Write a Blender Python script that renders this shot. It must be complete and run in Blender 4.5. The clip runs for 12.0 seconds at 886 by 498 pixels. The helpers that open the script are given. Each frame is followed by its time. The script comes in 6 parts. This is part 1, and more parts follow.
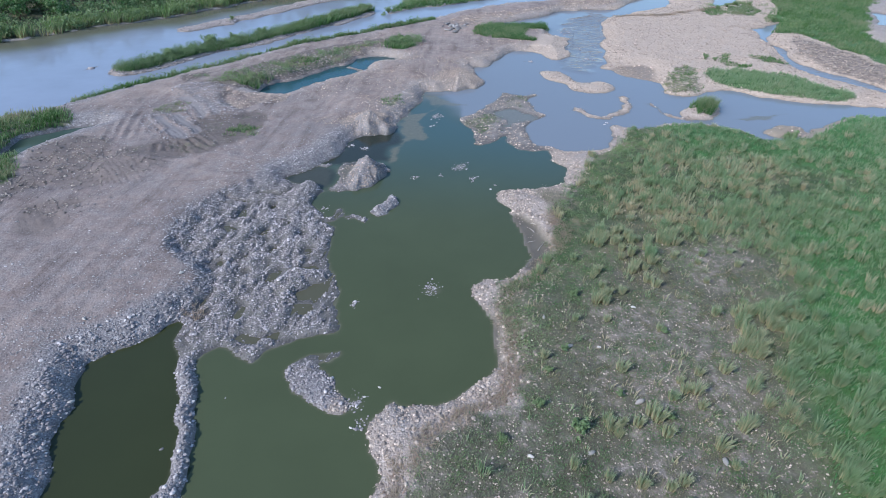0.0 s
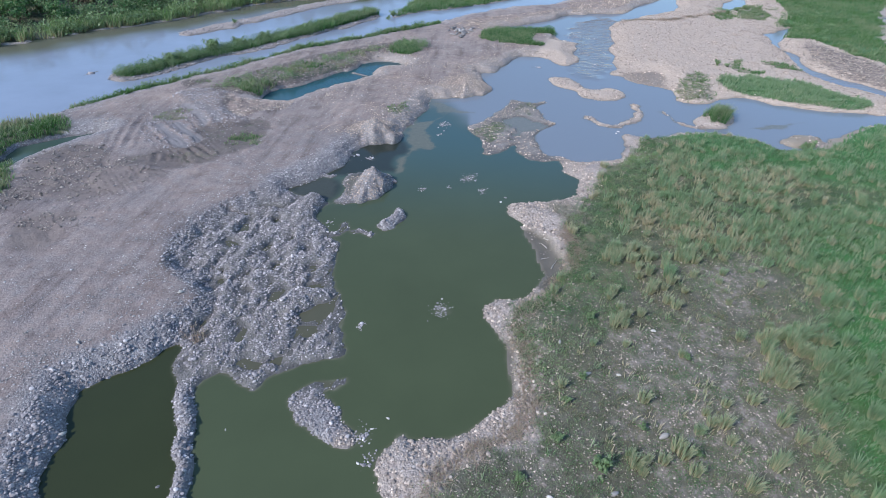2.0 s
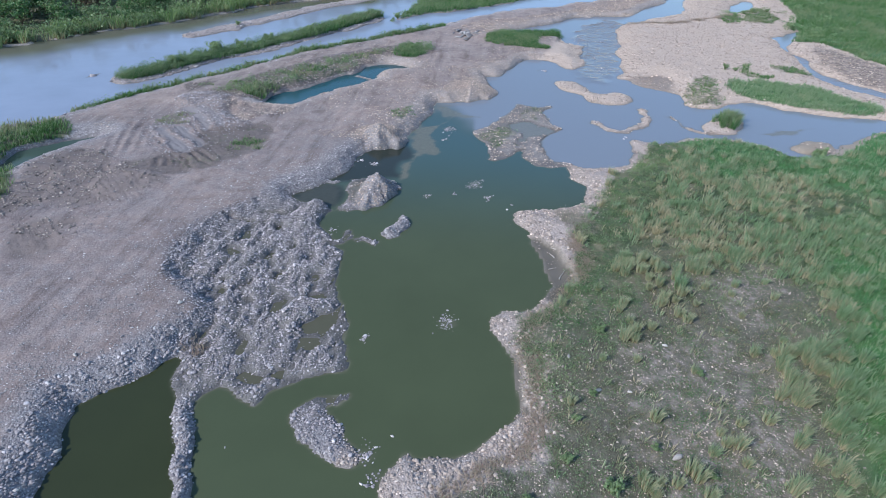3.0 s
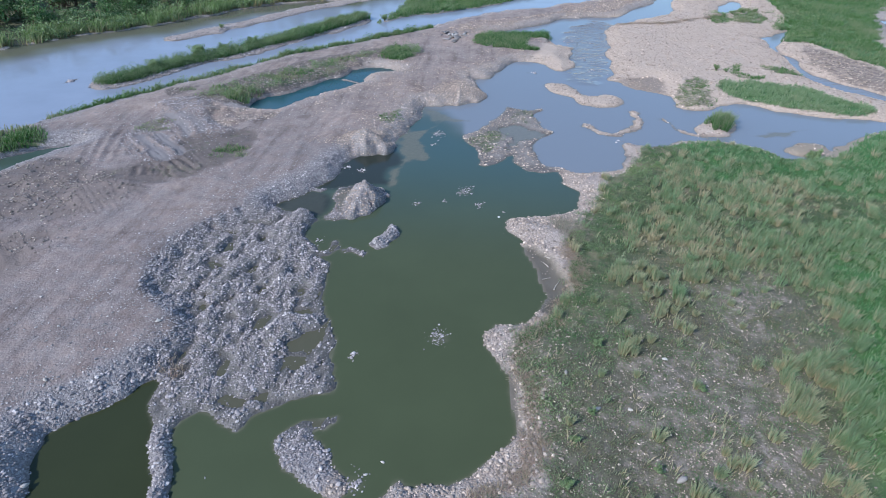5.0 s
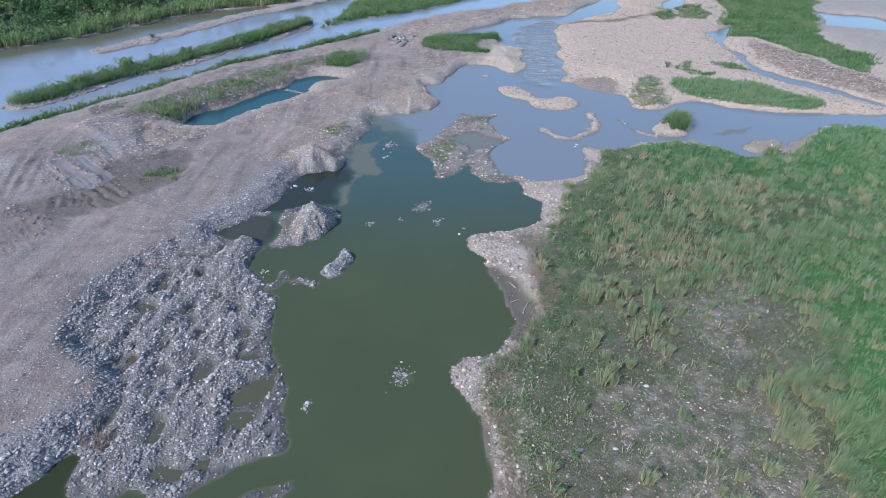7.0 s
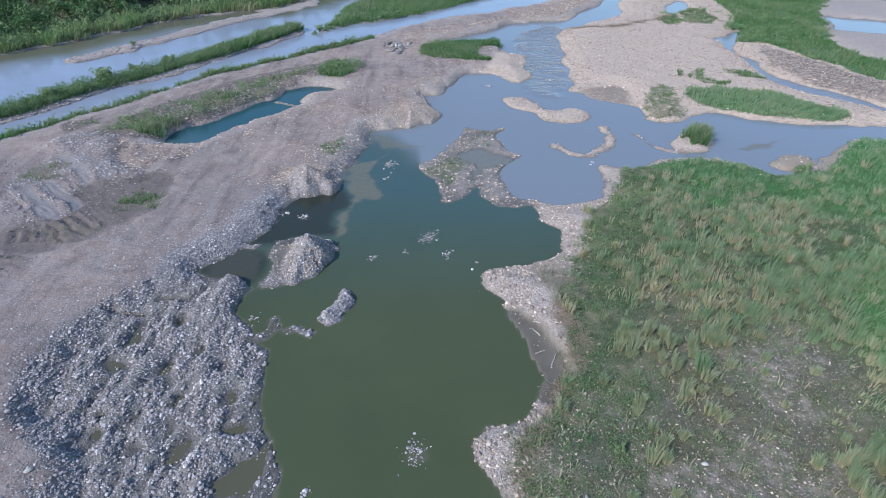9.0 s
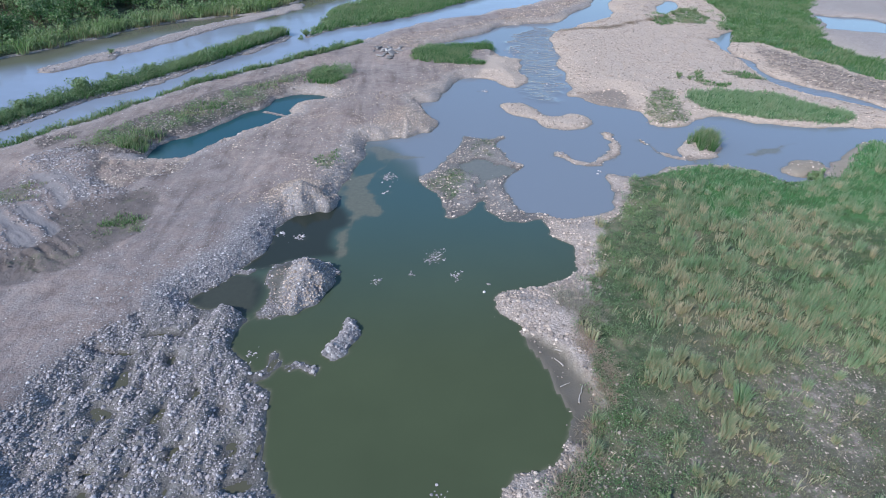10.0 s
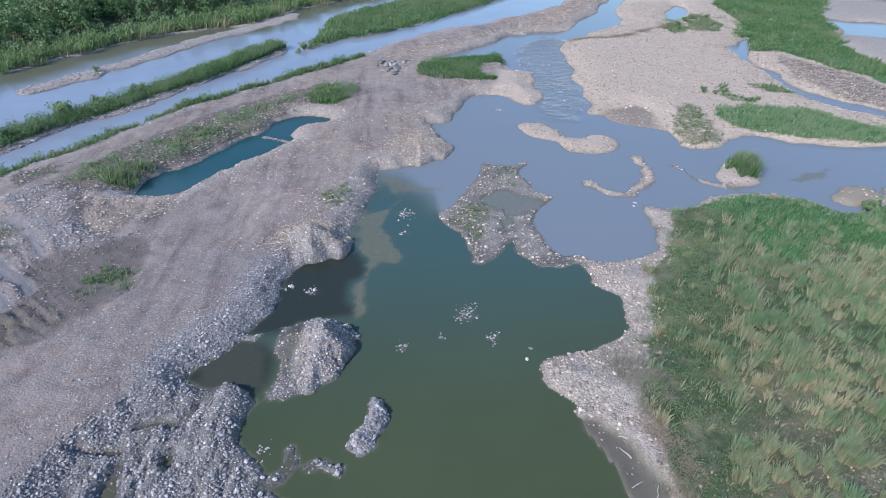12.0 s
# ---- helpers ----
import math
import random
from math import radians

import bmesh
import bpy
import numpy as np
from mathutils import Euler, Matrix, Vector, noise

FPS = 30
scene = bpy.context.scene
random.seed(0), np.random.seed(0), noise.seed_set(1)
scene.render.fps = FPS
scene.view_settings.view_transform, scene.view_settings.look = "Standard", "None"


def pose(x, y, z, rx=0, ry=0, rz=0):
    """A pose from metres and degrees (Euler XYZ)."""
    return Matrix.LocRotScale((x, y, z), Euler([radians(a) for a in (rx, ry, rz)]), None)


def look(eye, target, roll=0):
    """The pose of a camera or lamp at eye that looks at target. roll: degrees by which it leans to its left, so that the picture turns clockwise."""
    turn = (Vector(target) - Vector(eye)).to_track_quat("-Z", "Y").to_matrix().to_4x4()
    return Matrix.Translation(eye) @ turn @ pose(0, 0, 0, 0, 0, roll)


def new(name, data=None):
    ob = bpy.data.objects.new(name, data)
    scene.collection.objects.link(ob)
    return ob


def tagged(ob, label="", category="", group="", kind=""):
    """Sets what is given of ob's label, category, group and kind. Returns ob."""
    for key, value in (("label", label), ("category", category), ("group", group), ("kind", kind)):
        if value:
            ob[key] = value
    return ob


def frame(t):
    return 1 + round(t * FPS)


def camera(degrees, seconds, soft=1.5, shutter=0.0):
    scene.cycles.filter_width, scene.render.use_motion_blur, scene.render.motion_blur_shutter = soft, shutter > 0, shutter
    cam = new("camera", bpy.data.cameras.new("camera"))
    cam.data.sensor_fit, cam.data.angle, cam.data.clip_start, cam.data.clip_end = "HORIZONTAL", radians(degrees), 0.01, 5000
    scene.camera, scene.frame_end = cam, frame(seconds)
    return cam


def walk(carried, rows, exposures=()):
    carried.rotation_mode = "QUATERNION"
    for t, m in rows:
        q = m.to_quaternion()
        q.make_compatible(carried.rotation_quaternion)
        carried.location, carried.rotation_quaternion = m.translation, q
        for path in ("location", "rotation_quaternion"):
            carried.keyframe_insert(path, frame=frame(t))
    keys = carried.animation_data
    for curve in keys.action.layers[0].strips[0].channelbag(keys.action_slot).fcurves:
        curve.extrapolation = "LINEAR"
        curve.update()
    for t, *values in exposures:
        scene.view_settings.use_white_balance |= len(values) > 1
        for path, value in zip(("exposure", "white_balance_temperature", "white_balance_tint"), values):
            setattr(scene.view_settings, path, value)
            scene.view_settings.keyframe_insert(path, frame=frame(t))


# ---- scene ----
cam = camera(75.7, 12.0, soft=0.75)
PATH = [
    (0, (2.298, 7.645, 23.009), (2.208, 9.301, 21.89), 1.3),
    (0.5, (2.112, 7.874, 22.981), (2.025, 9.529, 21.863), 1.3),
    (1, (1.974, 8.283, 23.007), (1.885, 9.938, 21.888), 1.3),
    (1.5, (1.783, 8.878, 23.014), (1.692, 10.535, 21.897), 1.4),
    (2, (1.615, 9.539, 23.053), (1.519, 11.196, 21.937), 1.4),
    (2.5, (1.452, 10.096, 23.088), (1.351, 11.753, 21.974), 1.5),
    (3, (1.338, 10.544, 23.078), (1.233, 12.202, 21.964), 1.5),
    (3.5, (1.245, 10.91, 23.046), (1.153, 12.571, 21.935), 1.5),
    (5.5, (1.208, 12.589, 22.773), (1.157, 14.252, 21.663), 1.4),
    (6, (1.219, 13.335, 22.674), (1.205, 15.0, 21.565), 1.3),
    (6.5, (1.183, 14.291, 22.589), (1.213, 15.956, 21.482), 1.2),
    (7, (1.159, 15.37, 22.481), (1.231, 17.035, 21.375), 1.1),
    (7.2, (1.135, 15.873, 22.455), (1.215, 17.537, 21.349), 1.1),
    (8.8, (0.191, 19.867, 21.974), (0.295, 21.535, 20.877), 1.2),
    (9, (0.051, 20.457, 21.921), (0.153, 22.125, 20.821), 1.2),
    (9.5, (-0.595, 21.881, 21.684), (-0.467, 23.548, 20.587), 1.1),
    (10, (-1.277, 23.33, 21.656), (-1.124, 24.996, 20.559), 1.0),
    (10.5, (-1.894, 24.826, 21.647), (-1.745, 26.492, 20.55), 1.0),
    (11, (-2.472, 26.306, 21.681), (-2.337, 27.974, 20.586), 1.0),
    (11.5, (-2.877, 27.758, 21.743), (-2.745, 29.427, 20.648), 1.0),
    (12, (-3.092, 29.151, 21.862), (-2.915, 30.816, 20.769), 0.6),
]
walk(cam, [(t, look(eye, target, roll)) for t, eye, target, roll in PATH], [(0, 0.41, 5570, 9), (12, 0.39, 5590, 9)])

# ---- daylight: low hazy sun from behind the river side, blue sky ----
SUN_ELEVATION, SUN_TURN = radians(37), radians(-130)
world = bpy.data.worlds.new("sky")
scene.world = world
world.use_nodes = True
sky = world.node_tree.nodes.new("ShaderNodeTexSky")
sky.sky_type, sky.sun_disc = "NISHITA", False
sky.sun_elevation, sky.sun_rotation = SUN_ELEVATION, SUN_TURN
sky.air_density, sky.dust_density, sky.ozone_density = 1.1, 0.15, 2.0
back = world.node_tree.nodes["Background"]
world.node_tree.links.new(sky.outputs[0], back.inputs[0])
back.inputs[1].default_value = 0.15
sun = new("sun", bpy.data.lights.new("sun", "SUN"))
sun.data.energy, sun.data.angle, sun.data.color = 3.8, radians(2.0), (1.0, 0.91, 0.82)
sun_way = Vector((math.sin(SUN_TURN) * math.cos(SUN_ELEVATION), math.cos(SUN_TURN) * math.cos(SUN_ELEVATION), math.sin(SUN_ELEVATION)))
sun.matrix_world = look(sun_way * 200, (0, 0, 0))

# ---- plan: outlines of shores, islands and plots, in metres ----
WEST_SHORE_SOUTH = [(-9.4, 19.4), (-9.6, 21.3), (-9.9, 22.8), (-10.1, 24), (-10.5, 25.2), (-11.3, 27), (-11.7, 28.3), (-12.2, 29.3), (-11.8, 30),
    (-11.1, 30.4), (-9.5, 29.5), (-8.8, 30.2), (-8.1, 31.1), (-6.9, 31.6), (-5.2, 32.2), (-5, 33), (-5.6, 34.5), (-5.9, 35.9), (-6.6, 37.4), (-7.3,
    39.6), (-8, 41.7), (-8.2, 43.9)]
WEST_SHORE_NOTCH = [(-9.4, 44.7), (-9.1, 45), (-9.7, 46.2), (-10.2, 46.8), (-10.7, 47.7), (-10.4, 49), (-10.3, 49.7), (-11.9, 50.6), (-12.7, 50.5),
    (-14, 51), (-13.6, 52.2), (-12.4, 53.4), (-11.7, 54.5), (-11.2, 55.2), (-10.5, 56.6), (-10, 59.4), (-9.3, 61.3), (-7.9, 62), (-6.7, 62.1)]
WEST_SHORE_NORTH = [(-6.3, 62.8), (-6.1, 64.6), (-5.9, 66.6), (-5.3, 67.8), (-4.8, 70.1), (-4.2, 72), (-4, 75.3), (-2.5, 75.7), (-0.7, 76.2), (0.7,
    77.3), (2.3, 77.8), (3.1, 80.1), (2.4, 81.6), (2.1, 84.1), (2, 86.2), (3.3, 87.3), (4.5, 89.8), (5.6, 91), (6.5, 93), (8.2, 95.4), (10.3, 95.6),
    (11.9, 94.7), (12.4, 92.6), (13.7, 90.9), (14.5, 91.3)]
INLET = [(15.8, 94.8), (16, 99.2), (16.5, 104.2), (15.6, 105.5), (14.1, 107.6), (13.8, 110.5), (12.4, 111.5), (9.8, 110.8), (6.6, 111), (3.8, 111.2),
    (7, 114), (11.9, 119), (17.3, 123.9), (22.9, 127.5), (28.1, 128.5), (31.5, 132.7), (34.8, 138.8), (40, 146.1), (44.4, 153.8), (50.5, 165.4),
    (53.1, 165.3), (42.8, 144.9), (38.9, 133.7), (33.9, 128.1), (29.6, 123.9), (26.1, 121.8), (23.9, 117.2), (23.4, 112.3), (22, 105.1), (20.7, 96.6),
    (19.5, 90.5), (19.1, 87.8)]
CHANNEL_NORTH = [(20.6, 87.7), (21.3, 86), (22.4, 84.9), (24.3, 83.5), (25.6, 82.3), (25.5, 80), (25.3, 78.4), (27, 77.7), (28.7, 77.7), (30.2, 78.9),
    (31.8, 80.1), (33.8, 80.6), (35.3, 80), (37, 78.8), (39.3, 77.8), (41.7, 77), (44.5, 76.8), (48.5, 76.5), (58.6, 75.7), (68.8, 73.8)]
CHANNEL_SOUTH = [(64.4, 70.3), (54.5, 71.7), (46.6, 73), (43.5, 72), (40.4, 69.9), (37.7, 67.5), (35.1, 65.1), (32.2, 64.8), (31.4, 66.4), (29.8,
    67.7), (27.9, 68.6), (25.4, 68.5), (23.3, 68.4), (21.9, 67.6), (19.6, 66.6), (17.6, 67.5), (16.9, 66.9), (16.6, 65.1), (16.6, 63.4), (15.8, 61.6),
    (14.7, 60.6), (13.2, 59.9), (11.5, 59.6), (10.8, 59.9), (9.9, 60.6), (8.8, 60.9)]
DELTA = [(8.3, 61.5), (8, 63.4), (7.8, 65), (8.2, 66.7), (10, 69.3), (9.3, 70.4), (8.9, 72.5), (8.5, 74.3), (9.6, 75.7), (9.2, 76.2), (8, 75.5), (6.2,
    76), (5.5, 76.3), (5.3, 75.1), (4.2, 72.9), (3.3, 71.4), (2.3, 69.5), (1.6, 68.6), (0.5, 67.3), (1, 65.6), (1.9, 63.9), (2.5, 62.4), (2.5, 60.3),
    (3.6, 60.8), (4.8, 61.8), (5.5, 63.2), (5.7, 61.4), (6.6, 60.2), (7.8, 59.5)]
EAST_SHORE_NORTH = [(8.4, 59.6), (9.6, 59.8), (9.9, 58.3), (9.8, 57.4), (10.4, 56.4), (10.8, 55), (10.5, 53.7), (9.7, 52.5), (8.8, 51.8), (7.6, 51.3),
    (6, 51.2), (5, 50.9), (4.4, 50.3), (4.6, 48.9), (5.1, 47.9), (5.6, 46.8), (5.9, 45.3), (6.2, 44)]
EAST_SHORE_SOUTH = [(6.6, 41.6), (6.2, 40.2), (5.3, 38.9), (4.3, 38.7), (3.2, 38.4), (2.6, 37.3), (2.8, 36.1), (3.4, 35.1), (3.9, 34.1), (4.2, 32.6),
    (4.4, 31.2), (4, 30.1), (3, 28.6), (1.6, 27.6), (0.3, 27.1), (-0.7, 27.1), (-1.3, 27.4), (-1.7, 26.9), (-2, 26.1), (-2.2, 25.6), (-2, 24.6),
    (-1.6, 23.7), (-1.3, 23), (-1.5, 22.2), (-1.7, 21.6), (-2.1, 20)]
PIT = [(-14.5, 32.3), (-14.2, 31), (-13.3, 29.3), (-12.8, 27.6), (-12, 26.2), (-11.3, 24.5), (-11.2, 23.6), (-10.7, 22.1), (-10.8, 21.2), (-10.5,
    19.3), (-15, 19), (-15.6, 20.9), (-15.6, 21.5), (-16.1, 22.6), (-16.7, 23.7), (-17.1, 25), (-17.4, 26.1), (-17.8, 27.2), (-18.2, 28.4), (-17.6,
    29.1), (-16.7, 30.1), (-15.9, 30.8), (-15.4, 31.8)]
SPIT = [(-4.7, 30.7), (-5.9, 30.2), (-7, 29.5), (-7.3, 28.7), (-6.5, 27.8), (-5.3, 26.9), (-4.3, 26.4), (-3.5, 26.6), (-3.2, 27.1), (-3.8, 27.8),
    (-4.7, 28.5), (-5.4, 29.3), (-5.3, 29.7), (-4.6, 30.3)]
PILE_ISLE = [(-9.6, 54.7), (-8.4, 55.6), (-7, 55.7), (-5.9, 54.8), (-5.4, 53.9), (-5.5, 52.7), (-6.2, 51.9), (-6.4, 50.9), (-7.4, 50.1), (-8.6, 49.8), (-9.6, 49.5), (-9.9, 50), (-9.4, 51), (-9.3, 52.2), (-9.8, 53.2), (-10, 54)]
ISLET = [(-4.4, 49.2), (-3.6, 48), (-3.9, 46.9), (-4.5, 45.7), (-5.4, 45.9), (-5.6, 46.4), (-5.1, 47.7), (-4.8, 48.5)]
PILE_TAIL = [(-12.2, 54.5), (-11.5, 54.4), (-10.7, 54.4), (-9.4, 54.6)]
ISLET_TAIL = [(-7.3, 45.5), (-6.6, 45.5), (-5.9, 45.1), (-5.6, 44.9)]
RUBBLE_SPIT = [(-8.1, 46.6), (-8, 45.9), (-8.3, 45.2), (-9.1, 44.8), (-9.6, 44.4)]
GRAVEL_BAR = [(10.7, 85.8), (13.4, 85.6), (14.5, 83.2), (15.8, 81.5), (17.8, 82.1), (19.2, 82), (19.6, 79.8), (18.4, 78.1), (16.3, 77.7), (14.3,
    78.4), (13.6, 80.7), (11.8, 81.8), (11, 83.4)]
CRESCENT = [(20.1, 76.1), (20.2, 73.9), (19.2, 71.7), (17.4, 69.9), (15.9, 69.2), (14.8, 70.1), (13.8, 71.6)]
STONE_LINE = [(22.5, 74.7), (23.3, 73), (23.8, 71.3), (24.7, 70.2), (25.9, 69.5)]
BUSH_ISLE = [(25.3, 71.2), (27.6, 74.5), (29.3, 75.6), (30.7, 74.2), (28.7, 70.4), (26.1, 69.8)]
SAND_ISLE = [(33, 67.4), (35.1, 68.8), (37, 69.3), (37.7, 67.5), (35.7, 66), (33.4, 65.8)]
RIVER_SOUTH_W = [(-57.1, 47.5), (-52.8, 53.9), (-47.1, 61.2), (-45.2, 62.8), (-43.7, 64.4), (-42, 66.7), (-40.1, 70.1), (-37.8, 73.7), (-35.3, 77.4),
    (-31.4, 82.6), (-26.5, 91.7), (-22.5, 95.8), (-16, 102.8), (-10.2, 108.8), (-7.2, 112.2)]
RIVER_SOUTH_E = [(-5.4, 115.8), (-1.1, 120.6), (4.7, 127), (12, 132.5), (20.2, 138.2), (28.4, 145.6), (35.4, 154.3), (44.6, 167.9)]
RIVER_NORTH_W = [(-80.4, 68.8), (-75.6, 78.8), (-68.4, 90), (-65.5, 92), (-63.5, 95.8), (-60.2, 99.3), (-57, 103.7), (-51.7, 108.8), (-48.2, 114.9)]
RIVER_NORTH_E = [(-40, 126.6), (-35.3, 131.4), (-29.4, 134.1), (-25.1, 136), (-19.8, 148.2), (-11.6, 156.6), (-7.1, 163), (0.4, 169.9)]
GRAVEL_STRIP = [(-44.9, 102), (-42.3, 105.8), (-39.1, 110.1), (-35.6, 117.8), (-31.2, 126.1), (-26.2, 131.7), (-19.3, 143.9)]
HEDGE_ISLE_W = [(-43.1, 79.3), (-41.3, 81.3), (-39.5, 85), (-37.3, 89), (-33.9, 93.2), (-29.3, 100.8), (-26.8, 105.1)]
HEDGE_ISLE_E = [(-27.2, 103.5), (-22.6, 112.3), (-19.3, 119)]
ISLAND_NORTH = [(-15, 118), (-9.9, 124), (-5.5, 126.4), (1.2, 132.3), (10.2, 142.3), (18.4, 153.2), (24.8, 161.5), (35.1, 172.3), (20.3, 172.9), (5.2,
    164.5), (-0.1, 154.1), (-6.8, 147.5), (-10.8, 141.4), (-13.2, 132.2), (-14, 122.8)]
POND = [(-23.6, 72.6), (-23.2, 75.6), (-20.9, 77.9), (-18.5, 81.4), (-17.1, 84.4), (-15.6, 85.2), (-14.9, 88.1), (-12.9, 89.5), (-10.9, 90.2), (-9.4, 89.2),
    (-9.9, 87), (-11.9, 86.2), (-12.4, 84.6), (-12.2, 82.6), (-14, 80.2), (-16.1, 78), (-18.1, 75.2), (-19.9, 72.6), (-21.6, 72.1)]
MARSH = [(-36, 60.9), (-36.8, 59.4), (-37.8, 57.2), (-39.2, 54.8), (-39.6, 52.2), (-40.6, 51.6), (-41.4, 54.6), (-41.8, 56.8), (-40.6, 58.2), (-38.4, 59.8)]
STREAM = [(49.3, 115.1), (54, 120.7), (57.4, 122.4), (51.8, 111.4), (50.3, 106), (50.6, 101.7), (49.1, 96.1), (50.4, 92.4), (53.2, 88.6), (55.7,
    83.2), (58.4, 77.1), (56.7, 75.2), (53.9, 80.7), (50.3, 85.3), (47.4, 88.7), (46.1, 92.9), (47, 98.9), (48.3, 104.7), (48.4, 108.6)]
FAR_PUDDLE = [(80.5, 134.8), (82.2, 133.2), (88.8, 130.4), (88.8, 123.6), (84.2, 118.2), (80.4, 120), (75.5, 122.7), (78.8, 130)]
SMALL_PUDDLE = [(51.4, 141.6), (58.1, 150), (55.5, 141.4), (50.1, 135)]
FIELD_WEST = [(21.8, 66.7), (19.2, 65.1), (16.7, 61.7), (15.3, 58.9), (13.7, 56.5), (12.3, 54.4), (11.3, 51.5), (9.5, 48.3)]
FIELD_SOUTH = [(9.1, 47.3), (9.4, 44.8), (8.8, 41), (7.2, 38.2), (4.6, 37.3), (4.5, 35.6), (5.1, 33.5), (5.5, 31.6), (6, 29.5), (5.6, 27.9), (4.1,
    26.3), (2, 25.5), (0.7, 23.5), (0.2, 21.7), (0, 19.8)]
GRAVELLY_CENTRE = [(5, 36.8), (8.9, 39.2), (13, 39.8), (16, 42.2), (19.5, 42.6), (21.5, 40.5), (20.5, 37), (18.6, 33), (18.2, 27.2), (16.8, 23), (15.4, 21)]
SHOAL_A = [(-3, 74.6), (0.3, 72.2), (1.5, 72.6), (0.7, 71.1), (-3.1, 70.9), (-4, 73.1)]
SHOAL_B = [(-5.3, 68.3), (-2.7, 69.4), (-1.6, 72.3), (-3.2, 65.9), (-2.9, 64.2), (-2.3, 61.6), (-4.1, 60.4), (-4.6, 58.2), (-4.7, 56.8), (-5.2, 55.8), (-6, 57.3), (-6.3, 59.1), (-5.1, 59.9), (-5, 61.3), (-5.6, 63.4), (-6.1, 66.2)]
DARK_POOL_NORTH = [(-11.5, 54.9), (-10.7, 57.1), (-9.9, 60), (-9, 61.7), (-6.1, 62.7), (-5.1, 60.9), (-5.2, 59.9), (-6.1, 59.1), (-6.2, 57.1), (-5.6, 56.1), (-6.5, 55.9), (-8.4, 55.6), (-9.7, 54.8)]
DARK_POOL_SOUTH = [(-14.2, 51.4), (-13.2, 52.8), (-12.4, 53.8), (-10.8, 53.8), (-9.9, 52.8), (-9.8, 51.6), (-10.1, 50.3), (-11, 50), (-12.7, 50.3)]
MUDFLAT = [(5.5, 46.7), (7, 46), (8.3, 42.5), (7.6, 39.7), (6.3, 40.2), (6.6, 42), (6.3, 44.2)]
MUD_S = [(3.2, 35.3), (3.9, 34.1), (4.4, 30.8), (4.7, 30.8), (4.6, 33.1), (4.1, 34.6)]
RUBBLE = [(-13.5, 33), (-14, 36.4), (-15.2, 38.5), (-16.8, 39.8), (-17.6, 42.7), (-16.4, 46.3), (-13.7, 49.4), (-11.2, 51), (-7.2, 44.1), (-4.6,
    32.3), (-9.4, 29.4), (-12.6, 30.1)]
GREEN_SHORE = [(25.3, 78.4), (26.6, 83.8), (30.5, 88.7), (31.5, 86.8), (30.6, 81.9), (30.5, 78.9)]
GRASS_BANK = [(32.9, 86.7), (38.2, 88.1), (43.6, 85.9), (45.6, 82.3), (48.7, 79.7), (46, 77.3), (42.4, 78), (38.9, 79), (34.2, 81.2), (32.5, 82.5)]
CLAY = [(-35.6, 51.7), (-32.8, 54.3), (-26.9, 52.9), (-24.3, 51.5), (-26.2, 48.6), (-28.2, 46.6), (-31.1, 46.3), (-34.7, 48.3)]
N_GRASS = [(1.3, 102.7), (3.2, 108.3), (6.5, 109.8), (13.2, 111.4), (13.3, 107.6), (10, 106.7), (9.3, 102.1), (11.1, 99.6), (5.4, 100)]
BANK_W_POND = [(-26.4, 72.9), (-24.1, 75.3), (-20.5, 79.6), (-16.3, 84.8), (-13.9, 92.1), (-9.2, 96.6), (-11.2, 96.8), (-19.8, 88.2), (-27.3, 77.8),
    (-32.5, 74.9)]
REED_STRIP = [(-42.4, 66.8), (-40.1, 70.1), (-37.8, 73.7), (-35.3, 77.4), (-31.4, 82.6), (-26.5, 91.7), (-22.5, 95.8), (-16, 102.8), (-10.2, 108.8),
    (-7.2, 112.2)]
TRIANGLE_GRASS = [(68.3, 154), (60.3, 130.3), (55.1, 122.4), (52.2, 111.4), (55.1, 110), (56.1, 105.3), (57.7, 100.2), (59.5, 95.5), (61.2, 90.5),
    (67.4, 98.7), (65.8, 104.7), (66.9, 111.4), (74, 123.5), (80.3, 135.8), (93.8, 156.9)]
DARK_PATCH_SOUTH = [(-30, 40.3), (-31.1, 43), (-29.6, 44.1), (-27.8, 44.5), (-28.2, 42.7), (-27.4, 40.7), (-28.3, 39.5)]
POND_SPIT = [(-15.2, 84.3), (-13.3, 83.1), (-11.6, 82.5)]
WET_GRAVEL = [(21.3, 88), (23, 89.9), (25.2, 90.5), (26.6, 89), (25.8, 85.5), (24.3, 83.5), (22.3, 84.6)]
SHOAL_C = [(31.1, 70.9), (33.8, 72.3), (35.8, 72.7), (38.9, 73.6), (35.5, 71.2), (32.8, 70.3)]
GREY_BERM = [(-32.8, 70.2), (-31.1, 72.7), (-27.7, 72.2), (-26.3, 69.7), (-25.6, 66.8), (-23.9, 65.2), (-22.4, 64.6), (-23, 62.5), (-24.6, 62.3),
    (-26.9, 64.6), (-29.5, 67.8)]
CUT_BANK = [(-27.2, 71.5), (-24.2, 70.2), (-21.6, 71.1), (-19.1, 71.1), (-19.2, 67.9), (-21.6, 66.7), (-22.5, 65), (-24.4, 65.9), (-26.1, 68.2)]
LOAM_TRACK = [(-25.7, 61.9), (-24.3, 62.6), (-22.7, 63.1), (-21.5, 64.4), (-19.7, 63.6), (-18.6, 60.4), (-18.9, 58.2), (-19.6, 57), (-20.5, 55.6), (-21.4, 54.5), (-22.5, 53.5), (-25.6, 52.4), (-28.6, 52.4), (-29.4, 54.4), (-27.6, 55.2), (-26.6, 56.8), (-24.8, 58), (-25.8, 60.5)]
